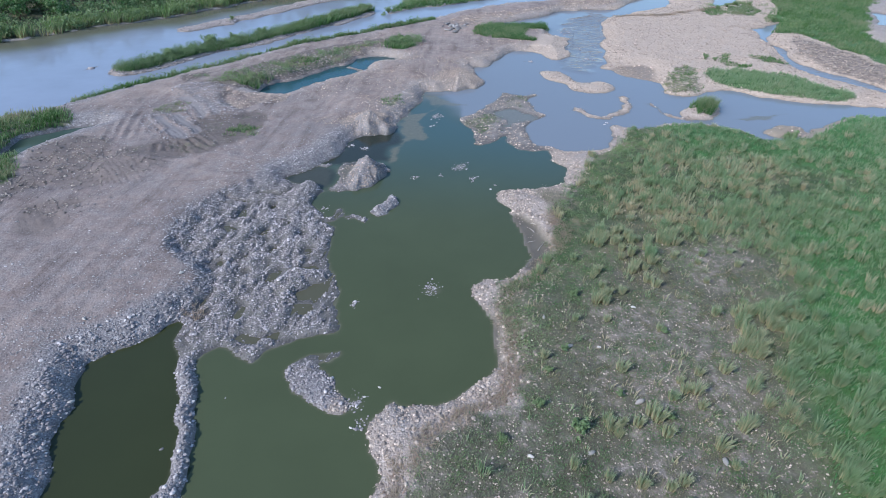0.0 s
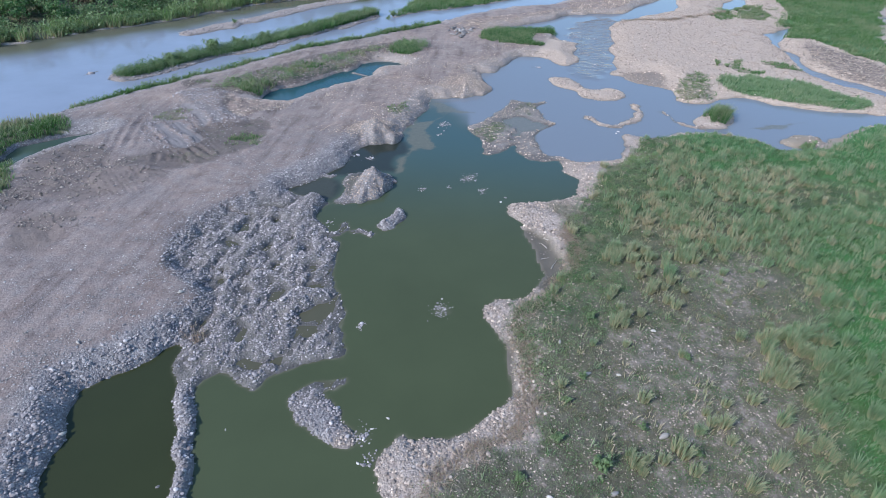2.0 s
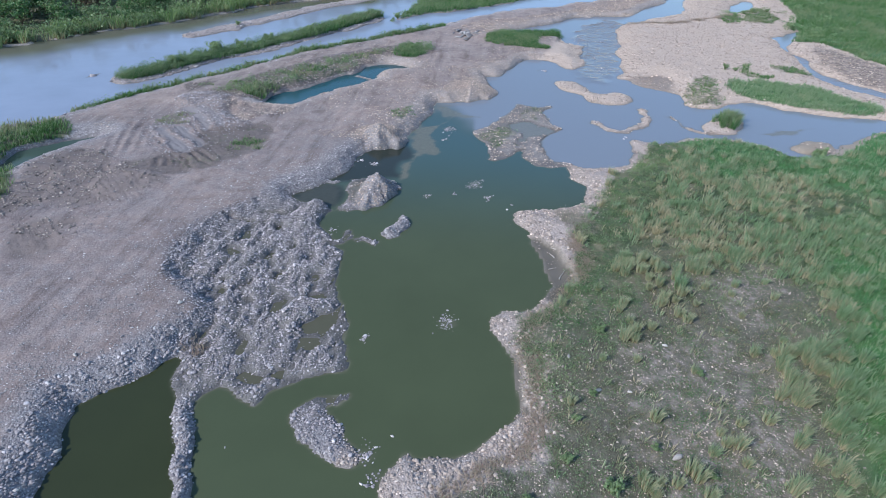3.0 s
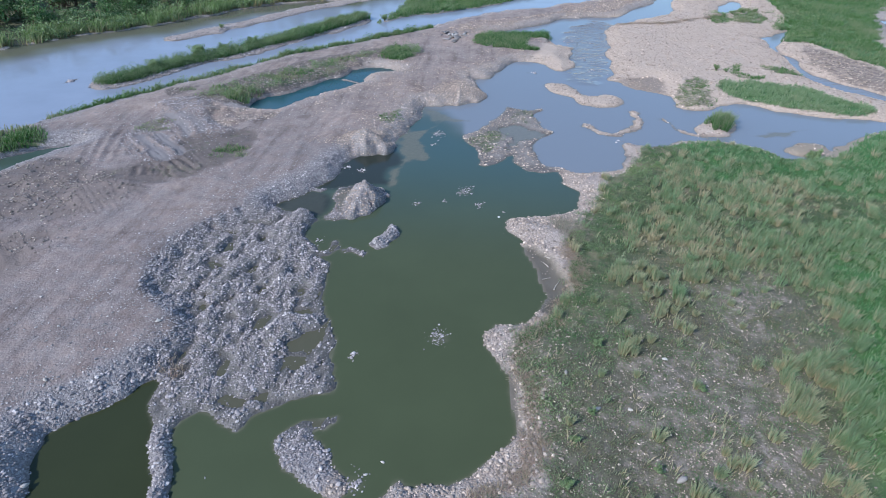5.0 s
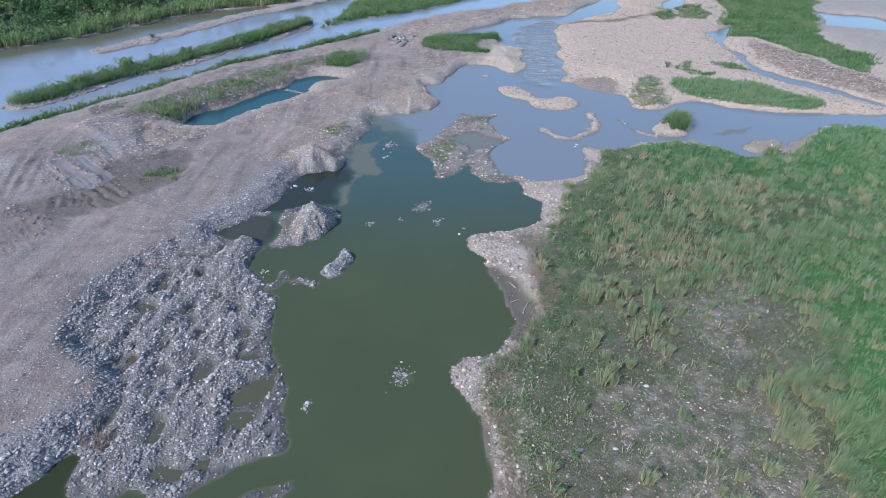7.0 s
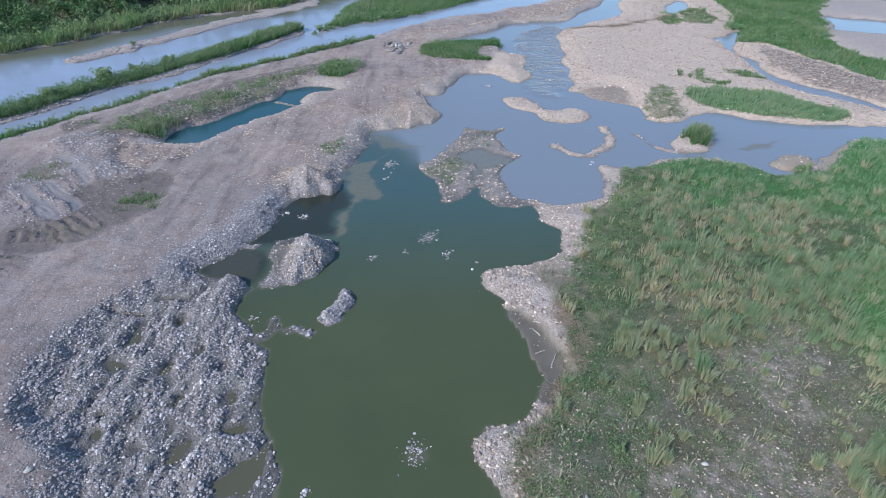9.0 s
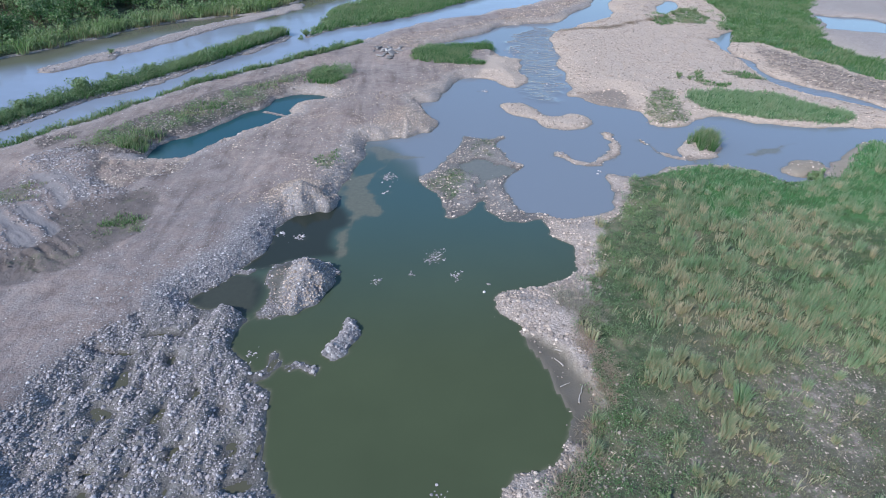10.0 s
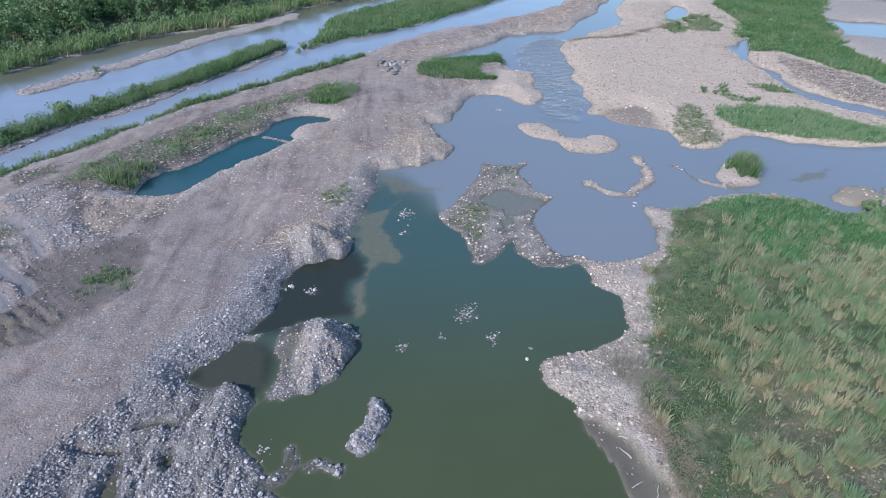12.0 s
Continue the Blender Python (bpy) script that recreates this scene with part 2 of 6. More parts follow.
WEED_PATCH = [(-21.9, 59.2), (-21.9, 60.6), (-20.9, 60.6), (-19.6, 60.5), (-18.6, 59.6), (-19.1, 58.4), (-20.6, 58.8)]
OLIVE_PATCH = [(-31.4, 63.8), (-31, 67.6), (-29.7, 66.8), (-29.2, 65.3), (-29.6, 62.7), (-30.7, 62.8)]
RAKED = [(-31.6, 60), (-31.8, 64), (-29.8, 68.2), (-27.4, 69.2), (-21.8, 62.4), (-22.2, 58.5), (-22, 53.4), (-24.6, 51.6), (-28, 55.6)]
DIKE_PATH = [(-34.2, 69.3), (-32, 71.5), (-30.3, 75.4), (-28, 80.3), (-25, 85.2), (-21.6, 91.4)]
STONY_BANK = [(53.9, 108.6), (55.3, 104.7), (57.6, 98.8), (60.7, 89.9), (61.8, 84.4), (57.9, 79.8), (55.7, 83.2), (52.7, 87.7), (50.4, 93.6), (50.2,
    100.2)]
LUSH_NORTH = [(24.5, 65.6), (21.7, 60.5), (22.3, 58.5), (24.4, 58.2), (26.9, 60.3), (31, 64.3), (28.9, 67), (26.6, 67.6)]
BAR_WEEDS_A = [(45.8, 128.7), (49.6, 130.7), (47.4, 124.1), (44.3, 123.2)]
BAR_WEEDS_B = [(52.9, 135.9), (55.9, 137), (56.2, 130.3), (52.9, 123.7), (50.5, 124.1), (48.3, 125)]
BAR_WEEDS_C = [(41.4, 95.7), (43.5, 95.2), (46.4, 93.6), (44.8, 92), (42.2, 92.7)]
BAR_WEEDS_D = [(36, 91.8), (38.9, 95.7), (37.5, 91.4), (40.1, 89.9), (39, 88.6), (36.2, 89.6)]
RIFFLE_BED = [(17.7, 115), (21.4, 122.1), (25.8, 122.2), (25.5, 115), (22.5, 104.9), (19.7, 94), (18.1, 88.1), (15.8, 86.9), (14.6, 89.5), (15.7,
    99.1)]
SHOAL_D = [(-14, 52.2), (-12.7, 54), (-10.9, 54.1), (-9.6, 52.7), (-10.1, 50.6), (-11.8, 49.7), (-13.4, 50.3)]
LOAM_MOUND = [(-30.6, 51.6), (-30, 52), (-27.6, 54), (-25.3, 52.5), (-24.5, 50), (-26.1, 48.5), (-28.5, 48)]
ROUGH_GROUND = [(-35.6, 46.1), (-35.1, 47.3), (-37.2, 52.5), (-36.2, 55.1), (-34.8, 56.3), (-31.3, 55), (-29.8, 51.5), (-30.8, 49.7), (-31.5, 47), (-32.9, 44.9), (-33, 42.5)]
RUTS = [[(-33.0, 64.4), (-31.9, 60.5), (-30.6, 56.3)], [(-33.8, 62.9), (-32.6, 59), (-31.3, 55.2)], [(-32.2, 63.8), (-31.1, 60.4), (-30.0, 57.4)], [(-34.6, 61.8), (-33.2, 58.4), (-32.2, 55.6)]]
TEETH = [(-30, 51.6), (-28.2, 52.8), (-26.7, 53.3), (-24.6, 50.6), (-24.6, 48.6), (-26.4, 47.2), (-29, 47.6)]
# strips pushed smooth by the digger's blade, and the narrow cuts of its bucket
SCRAPES = [[(-29.9, 67.6), (-27.8, 65.1), (-25.8, 62.4)], [(-28.8, 67.8), (-26.9, 65.7), (-24.6, 63.2)], [(-30.2, 61.6), (-27.9, 59.3), (-25.5, 57.1)], [(-28.5, 62.3), (-26.7, 60.4), (-24.8, 58.5)]]
CUTS = [[(-25, 56.2), (-23.2, 54)], [(-24.5, 56.8), (-22.6, 54.8)], [(-25.3, 56.2), (-24.6, 54.1)], [(-26.6, 55.7), (-26, 54)], [(-19.7, 57.1), (-18.5, 59.1)], [(-29.3, 59), (-28.1, 57.7)], [(-25.6, 56.9), (-23.9, 54.6)], [(-24.2, 57.5), (-22.2, 55.6)], [(-27.3, 55.2), (-26.7, 53.6)]]
RIVER_SLIVER = [(-48.7, 77.9), (-48.4, 79), (-48, 80.2)]
RIDGE_SLOPE = [(-3.6, 110.4), (0, 116.4), (5.7, 120), (12.9, 124.9), (18.2, 129.4), (28, 139), (36, 149), (42, 158), (44, 156), (38, 146), (31, 136), (25, 128.6), (17, 123.8), (9.1, 117.6), (4.9, 112.5),
    (1.1, 108.4), (-2.5, 108.6)]
SAND_SHORE = [(43.8, 72.7), (41, 70.8), (38.4, 67.8), (36.4, 65.4), (37.2, 64.6), (39.4, 67), (41.8, 69.8), (44.2, 72)]
DEAD_BRUSH = [(7.6, 50.2), (9.3, 51), (10.6, 50), (10.2, 47.6), (8.6, 47)]
SPIT_HOLLOW = [(4.4, 70), (6, 72.6), (8.1, 70), (9.6, 68.4), (7, 66.4), (5.6, 64.3), (4.7, 65.1)]
SPIT_GREEN = [(0.8, 66.6), (1.6, 67.1), (4.3, 69.5), (4.7, 67.2), (3.4, 63.6), (2.3, 63.5)]
SPIT_GREEN_N = [(7, 75.6), (9.1, 75.9), (9, 74.2), (7.4, 73.5)]
MARSH_GREEN = [(-38.4, 60.2), (-40.2, 62.3), (-42.7, 61.9), (-44.7, 60), (-50, 55.5), (-58, 48), (-54, 42), (-44, 43), (-36, 45.5), (-35.6, 47.3), (-36.9, 49.5),
    (-39, 52.4), (-40.8, 51.8), (-41.6, 54.6), (-42, 56.8), (-40.8, 58.4)]
BANK_WEEDS = [(-8.5, 69.3), (-7.6, 70.2), (-6.3, 71.1), (-6.5, 69), (-7.5, 67.6)]

# ---- materials ----
def material(name):
    m = bpy.data.materials.new(name)
    m.use_nodes = True
    return m, m.node_tree.nodes, m.node_tree.links, m.node_tree.nodes["Principled BSDF"]


def node(nodes, kind, **inputs):
    n = nodes.new(kind)
    for key, value in inputs.items():
        n.inputs[key.replace("_", " ")].default_value = value
    return n


def ramp(nodes, links, source, stops):
    n = nodes.new("ShaderNodeValToRGB")
    while len(n.color_ramp.elements) < len(stops):
        n.color_ramp.elements.new(0.5)
    for e, (at, c) in zip(n.color_ramp.elements, stops):
        e.position, e.color = at, (*c, 1)
    links.new(source, n.inputs[0])
    return n.outputs[0]


def mix(nodes, links, fac, a, b, mode="MIX"):
    n = nodes.new("ShaderNodeMix")
    n.data_type, n.blend_type = "RGBA", mode
    for socket, value in ((n.inputs[0], fac), (n.inputs[6], a), (n.inputs[7], b)):
        if isinstance(value, (int, float)):
            socket.default_value = value
        elif isinstance(value, tuple):
            socket.default_value = (*value, 1)
        else:
            links.new(value, socket)
    return n.outputs[2]


def sums(nodes, links, mode, a, b, clamp=False):
    n = nodes.new("ShaderNodeMath")
    n.operation, n.use_clamp = mode, clamp
    for socket, value in zip(n.inputs, (a, b)):
        if isinstance(value, (int, float)):
            socket.default_value = value
        else:
            links.new(value, socket)
    return n.outputs[0]


def attr(nodes, name):
    n = nodes.new("ShaderNodeAttribute")
    n.attribute_name = name
    return n.outputs["Fac"]


def position(nodes):
    return nodes.new("ShaderNodeNewGeometry").outputs["Position"]


def fractal(nodes, links, where, scale, detail=4.0, rough=0.6):
    n = node(nodes, "ShaderNodeTexNoise", Scale=scale, Detail=detail, Roughness=rough)
    links.new(where, n.inputs["Vector"])
    return n.outputs["Fac"]


def cells(nodes, links, where, scale):
    n = node(nodes, "ShaderNodeTexVoronoi", Scale=scale)
    links.new(where, n.inputs["Vector"])
    split = nodes.new("ShaderNodeSeparateColor")
    links.new(n.outputs["Color"], split.inputs[0])
    return n.outputs["Distance"], split.outputs[0]


def bump(nodes, links, height, distance, strength, normal=None):
    n = node(nodes, "ShaderNodeBump", Strength=strength, Distance=distance)
    links.new(height, n.inputs["Height"])
    if normal:
        links.new(normal, n.inputs["Normal"])
    return n.outputs[0]


def ground_material():
    """River gravel, packed gravel track, silt and grassy soil, laid out by the plan's own zones."""
    m, N, L, shader = material("river_gravel_and_soil")
    where = position(N)
    broad, patch, fine = fractal(N, L, where, 0.12, 5), fractal(N, L, where, 0.9, 5), fractal(N, L, where, 9.0, 3)
    d1, c1 = cells(N, L, where, 8.0)
    d2, c2 = cells(N, L, where, 17.0)
    pebble = ramp(N, L, c1, [(0.0, (0.14, 0.124, 0.12)), (0.45, (0.235, 0.208, 0.202)), (0.85, (0.32, 0.29, 0.276)), (1.0, (0.48, 0.45, 0.43))])
    grit = ramp(N, L, c2, [(0.0, (0.11, 0.097, 0.094)), (0.5, (0.215, 0.194, 0.189)), (0.92, (0.31, 0.285, 0.275)), (1.0, (0.5, 0.48, 0.46))])
    gravel = mix(N, L, ramp(N, L, patch, [(0.35, (0, 0, 0)), (0.65, (1, 1, 1))]), grit, pebble)
    warm = mix(N, L, 1.0, gravel, (1.7, 1.45, 1.24), "MULTIPLY")
    warm = mix(N, L, 0.6, warm, mix(N, L, patch, (0.45, 0.352, 0.262), (0.56, 0.452, 0.345)))
    base = mix(N, L, attr(N, "warm"), gravel, warm)
    packed = mix(N, L, ramp(N, L, fine, [(0.3, (0, 0, 0)), (0.75, (1, 1, 1))]), (0.165, 0.131, 0.118), (0.28, 0.224, 0.202))
    along = N.new("ShaderNodeMapping")
    along.inputs["Rotation"].default_value, along.inputs["Scale"].default_value = (0, 0, radians(17)), (1.0, 0.1, 1.0)
    L.new(where, along.inputs["Vector"])
    streak = ramp(N, L, fractal(N, L, along.outputs[0], 0.9, 5, 0.65), [(0.34, (0.74, 0.72, 0.71)), (0.46, (0.95, 0.94, 0.94)), (0.56, (1.0, 1.0, 0.99)), (0.68, (1.13, 1.12, 1.1))])
    packed = mix(N, L, 1.0, packed, streak, "MULTIPLY")
    packed = mix(N, L, ramp(N, L, broad, [(0.35, (0, 0, 0)), (0.62, (1, 1, 1))]), packed, mix(N, L, 1.0, packed, (1.16, 1.12, 1.06), "MULTIPLY"))
    track = sums(N, L, "MULTIPLY", attr(N, "track"), ramp(N, L, patch, [(0.3, (0.3, 0.3, 0.3)), (0.62, (0.85, 0.85, 0.85))]))
    base = mix(N, L, track, base, packed)
    base = mix(N, L, attr(N, "track"), base, mix(N, L, 1.0, base, mix(N, L, ramp(N, L, broad, [(0.38, (0, 0, 0)), (0.6, (1, 1, 1))]), streak, mix(N, L, 0.5, streak, (1.25, 1.2, 1.16))), "MULTIPLY"))
    mottle = ramp(N, L, fractal(N, L, where, 0.55, 6, 0.72), [(0.36, (0.72, 0.69, 0.68)), (0.48, (0.94, 0.93, 0.92)), (0.58, (1.0, 1.0, 0.99)), (0.68, (1.14, 1.13, 1.12))])
    base = mix(N, L, attr(N, "track"), base, mix(N, L, 1.0, base, mottle, "MULTIPLY"))
    silt = mix(N, L, patch, (0.105, 0.1, 0.072), (0.185, 0.166, 0.14))
    silt = mix(N, L, sums(N, L, "MULTIPLY", attr(N, "warm"), 0.8), silt, mix(N, L, patch, (0.24, 0.19, 0.135), (0.36, 0.295, 0.215)))
    base = mix(N, L, attr(N, "mud"), base, silt)
    loam = mix(N, L, fractal(N, L, where, 1.8, 6, 0.7), (0.07, 0.055, 0.047), (0.2, 0.162, 0.142))
    ragged = sums(N, L, "MULTIPLY", sums(N, L, "SUBTRACT", fractal(N, L, where, 1.1, 8, 0.8), 0.5), 1.9)
    base = mix(N, L, ramp(N, L, sums(N, L, "ADD", attr(N, "loam"), ragged), [(0.25, (0, 0, 0)), (0.75, (0.92, 0.92, 0.92))]), base, loam)
    base = mix(N, L, ramp(N, L, sums(N, L, "ADD", attr(N, "clay"), sums(N, L, "MULTIPLY", ragged, 0.5)), [(0.3, (0, 0, 0)), (0.9, (0.85, 0.85, 0.85))]), base,
               mix(N, L, fractal(N, L, where, 1.6, 6, 0.7), (0.112, 0.084, 0.071), (0.25, 0.2, 0.171)))
    base = mix(N, L, sums(N, L, "MULTIPLY", attr(N, "scrape"), 0.85), base, mix(N, L, fractal(N, L, where, 1.4, 5, 0.7), (0.165, 0.149, 0.145), (0.24, 0.218, 0.212)))
    soil = ramp(N, L, fractal(N, L, where, 2.2, 6, 0.7), [(0.3, (0.035, 0.055, 0.022)), (0.5, (0.065, 0.09, 0.038)), (0.72, (0.15, 0.135, 0.082))])
    lush = ramp(N, L, fine, [(0.3, (0.042, 0.12, 0.03)), (0.7, (0.08, 0.2, 0.05))])
    bare = ramp(N, L, fractal(N, L, where, 3.2, 6, 0.7), [(0.35, (0.058, 0.056, 0.034)), (0.55, (0.13, 0.12, 0.08)), (0.7, (0.085, 0.112, 0.045))])
    straw = ramp(N, L, fractal(N, L, where, 0.45, 6, 0.7), [(0.46, (0, 0, 0)), (0.6, (0.55, 0.55, 0.55))])
    soil = mix(N, L, straw, soil, mix(N, L, fine, (0.24, 0.19, 0.12), (0.36, 0.29, 0.19)))
    soil = mix(N, L, attr(N, "stony_soil"), soil, bare)
    soil = mix(N, L, attr(N, "lush"), soil, lush)
    sparse = ramp(N, L, sums(N, L, "ADD", attr(N, "veg"), sums(N, L, "MULTIPLY", sums(N, L, "SUBTRACT", fractal(N, L, where, 1.6, 6, 0.75), 0.5), 1.6)),
                  [(0.35, (0, 0, 0)), (0.75, (1, 1, 1))])
    base = mix(N, L, sparse, base, soil)
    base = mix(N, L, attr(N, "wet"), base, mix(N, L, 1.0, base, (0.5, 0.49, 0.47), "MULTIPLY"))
    L.new(base, shader.inputs["Base Color"])
    L.new(sums(N, L, "SUBTRACT", 0.92, sums(N, L, "MULTIPLY", attr(N, "wet"), 0.45)), shader.inputs["Roughness"])
    loose = sums(N, L, "SUBTRACT", 1.0, sums(N, L, "MULTIPLY", attr(N, "track"), 0.5))
    loose = sums(N, L, "MULTIPLY", loose, sums(N, L, "SUBTRACT", 1.0, sums(N, L, "MULTIPLY", attr(N, "mud"), 0.9)))
    relief = sums(N, L, "MULTIPLY", sums(N, L, "ADD", sums(N, L, "MULTIPLY", d1, -1.0), sums(N, L, "MULTIPLY", d2, -0.6)), loose)
    n1 = bump(N, L, relief, 0.06, 0.7)
    split = N.new("ShaderNodeSeparateXYZ")
    L.new(where, split.inputs[0])
    across = sums(N, L, "ADD", sums(N, L, "MULTIPLY", split.outputs[0], 0.72), sums(N, L, "MULTIPLY", split.outputs[1], 0.69))
    lines = sums(N, L, "SINE", sums(N, L, "ADD", sums(N, L, "MULTIPLY", across, 13.0), sums(N, L, "MULTIPLY", fractal(N, L, where, 0.3, 2), 9.0)), 0)
    lines = sums(N, L, "MULTIPLY", lines, ramp(N, L, fractal(N, L, where, 0.9, 4), [(0.4, (0.1, 0.1, 0.1)), (0.62, (1, 1, 1))]))
    n1 = bump(N, L, sums(N, L, "MULTIPLY", lines, attr(N, "rake")), 0.022, 0.6, n1)
    L.new(bump(N, L, sums(N, L, "ADD", fine, sums(N, L, "MULTIPLY", patch, 2.0)), 0.035, 0.55, n1), shader.inputs["Normal"])
    return m


def stone_material(name, light=1.12, tint=(1, 1, 1)):
    m, N, L, shader = material(name)
    geo = N.new("ShaderNodeNewGeometry")
    info = N.new("ShaderNodeObjectInfo")
    pick = sums(N, L, "FRACT", sums(N, L, "ADD", geo.outputs["Random Per Island"], info.outputs["Random"]), 0)
    tone = ramp(N, L, pick, [(0.0, (0.17, 0.163, 0.162)), (0.35, (0.27, 0.26, 0.255)), (0.7, (0.36, 0.342, 0.328)), (0.9, (0.48, 0.46, 0.44)), (1.0, (0.66, 0.64, 0.615))])
    grain = ramp(N, L, fractal(N, L, geo.outputs["Position"], 22.0, 4, 0.7), [(0.3, (0.72, 0.72, 0.72)), (0.7, (1.12, 1.1, 1.08))])
    c = mix(N, L, 1.0, tone, grain, "MULTIPLY")
    c = mix(N, L, 1.0, c, tuple(light * k for k in tint), "MULTIPLY")
    L.new(c, shader.inputs["Base Color"])
    shader.inputs["Roughness"].default_value = 0.85
    L.new(bump(N, L, fractal(N, L, geo.outputs["Position"], 30.0, 3), 0.02, 0.5), shader.inputs["Normal"])
    return m


def plant_material(name, fresh, dry, dark=(0.7, 0.75, 0.7), thin=0.48):
    """Blades and leaves: each one drawn between fresh and dry, by the plot's dryness and a share of its own."""
    m, N, L, shader = material(name)
    geo = N.new("ShaderNodeNewGeometry")
    own = geo.outputs["Random Per Island"]
    share = sums(N, L, "ADD", attr(N, "dry"), sums(N, L, "MULTIPLY", sums(N, L, "SUBTRACT", own, 0.5), 0.7), True)
    half = tuple(0.55 * a + 0.45 * b for a, b in zip(fresh, (0.5, 0.5, 0.33)))
    c = ramp(N, L, share, [(0.0, fresh), (0.5, half), (1.0, dry)])
    c = mix(N, L, sums(N, L, "FRACT", sums(N, L, "MULTIPLY", own, 7.3), 0), c, mix(N, L, 1.0, c, dark, "MULTIPLY"))
    L.new(c, shader.inputs["Base Color"])
    shader.inputs["Roughness"].default_value = 0.65
    shader.inputs["Specular IOR Level"].default_value = 0.25
    leaf = node(N, "ShaderNodeBsdfTranslucent")
    L.new(c, leaf.inputs["Color"])
    both = node(N, "ShaderNodeMixShader", Fac=thin)
    L.new(shader.outputs[0], both.inputs[1])
    L.new(leaf.outputs[0], both.inputs[2])
    L.new(both.outputs[0], N["Material Output"].inputs["Surface"])
    return m


def water_material(name, clear, silty, bed=(0.20, 0.185, 0.13), depth_scale=0.05, ripple=0.012, sky_tint=None):
    """Turbid water: the colour goes from the silty bed to the deep tone with the depth; the surface mirrors the sky."""
    m, N, L, shader = material(name)
    N.remove(shader)
    where = position(N)
    cloud = fractal(N, L, where, 0.15, 4)
    body = mix(N, L, attr(N, "silt"), mix(N, L, cloud, tuple(0.85 * k for k in clear), tuple(1.2 * k for k in clear)), silty)
    # blue of the mirrored sky, put into the body colour of the northern pool
    if sky_tint:
        body = mix(N, L, sums(N, L, "MULTIPLY", attr(N, "north"), sums(N, L, "SUBTRACT", 1.0, attr(N, "silt"))), body, sky_tint)
    body = mix(N, L, attr(N, "dark_pool"), body, (0.03, 0.036, 0.028))
    floor = mix(N, L, fractal(N, L, where, 3.0, 5), tuple(0.55 * k for k in bed), bed)
    thick = sums(N, L, "SUBTRACT", 1.0, sums(N, L, "POWER", 2.718, sums(N, L, "MULTIPLY", attr(N, "depth"), -1.0 / depth_scale)), True)
    body = mix(N, L, thick, floor, body)
    body = mix(N, L, sums(N, L, "MULTIPLY", attr(N, "mire"), 0.85), body, (0.085, 0.08, 0.05))
    # sky colour that ripples reflect, mixed into the riffle's body colour
    body = mix(N, L, sums(N, L, "MULTIPLY", attr(N, "riffle"), 0.2, True), body, (0.1, 0.12, 0.15))
    murk = node(N, "ShaderNodeBsdfDiffuse")
    L.new(body, murk.inputs["Color"])
    flow = N.new("ShaderNodeMapping")
    flow.inputs["Scale"].default_value = (0.6, 1.1, 1.0)
    L.new(where, flow.inputs["Vector"])
    rapid = sums(N, L, "MULTIPLY", fractal(N, L, flow.outputs[0], 1.2, 2, 0.5), sums(N, L, "MULTIPLY", attr(N, "riffle"), 34.0))
    waves = sums(N, L, "ADD", sums(N, L, "MULTIPLY", fractal(N, L, where, 4.5, 3, 0.7), 0.6), rapid)
    chop = bump(N, L, waves, ripple, 0.8)
    gloss = node(N, "ShaderNodeBsdfGlossy", Roughness=0.06)
    fres = node(N, "ShaderNodeFresnel", IOR=1.33)
    L.new(chop, gloss.inputs["Normal"])
    L.new(chop, fres.inputs["Normal"])
    outer = N.new("ShaderNodeMixShader")
    L.new(fres.outputs[0], outer.inputs[0])
    L.new(murk.outputs[0], outer.inputs[1])
    L.new(gloss.outputs[0], outer.inputs[2])
    L.new(outer.outputs[0], N["Material Output"].inputs["Surface"])
    return m


def wood_material(name, a, b):
    m, N, L, shader = material(name)
    where = position(N)
    c = mix(N, L, fractal(N, L, where, 14.0, 5, 0.7), a, b)
    L.new(c, shader.inputs["Base Color"])
    shader.inputs["Roughness"].default_value = 0.85
    L.new(bump(N, L, fractal(N, L, where, 40.0, 3), 0.01, 0.6), shader.inputs["Normal"])
    return m


GROUND = ground_material()
STONE = stone_material("grey_river_stone", 0.97, (1.05, 0.985, 0.99))
BAR_STONE = stone_material("tan_river_stone", 1.04, (1.2, 1.0, 0.82))
WARM_STONE = stone_material("warm_river_stone", 1.06, (1.17, 1.0, 0.85))
TRACK_STONE = stone_material("track_pebble", 1.02, (1.04, 1.0, 0.98))
DARK_STONE = stone_material("dark_river_rock", 0.72, (1.0, 0.97, 0.95))
BROWN_STONE = stone_material("brown_field_stone", 0.74, (1.14, 1.0, 0.87))
CLOD = stone_material("damp_loam_clod", 0.5, (1.12, 1.0, 0.86))
PALE_STONE = stone_material("pale_limestone", 1.1, (1.04, 1.0, 0.93))
GRASS = plant_material("field_grass", (0.245, 0.355, 0.175), (0.58, 0.48, 0.31), (0.76, 0.8, 0.76))
SHORT_GRASS = plant_material("short_grass", (0.085, 0.158, 0.053), (0.29, 0.245, 0.15), (0.75, 0.78, 0.75))
LUSH_GRASS = plant_material("lush_grass", (0.125, 0.285, 0.105), (0.34, 0.41, 0.25), (0.85, 0.87, 0.85))
REED = plant_material("reed_leaves", (0.085, 0.2, 0.05), (0.36, 0.32, 0.19), (0.8, 0.82, 0.8))
BANK_REED = plant_material("bank_reed_leaves", (0.16, 0.27, 0.075), (0.46, 0.37, 0.22), (0.8, 0.82, 0.8))
LEAF = plant_material("shrub_leaves", (0.085, 0.19, 0.055), (0.22, 0.32, 0.11), thin=0.28)
STRAW = plant_material("dead_reed_straw", (0.42, 0.285, 0.225), (0.55, 0.43, 0.345))
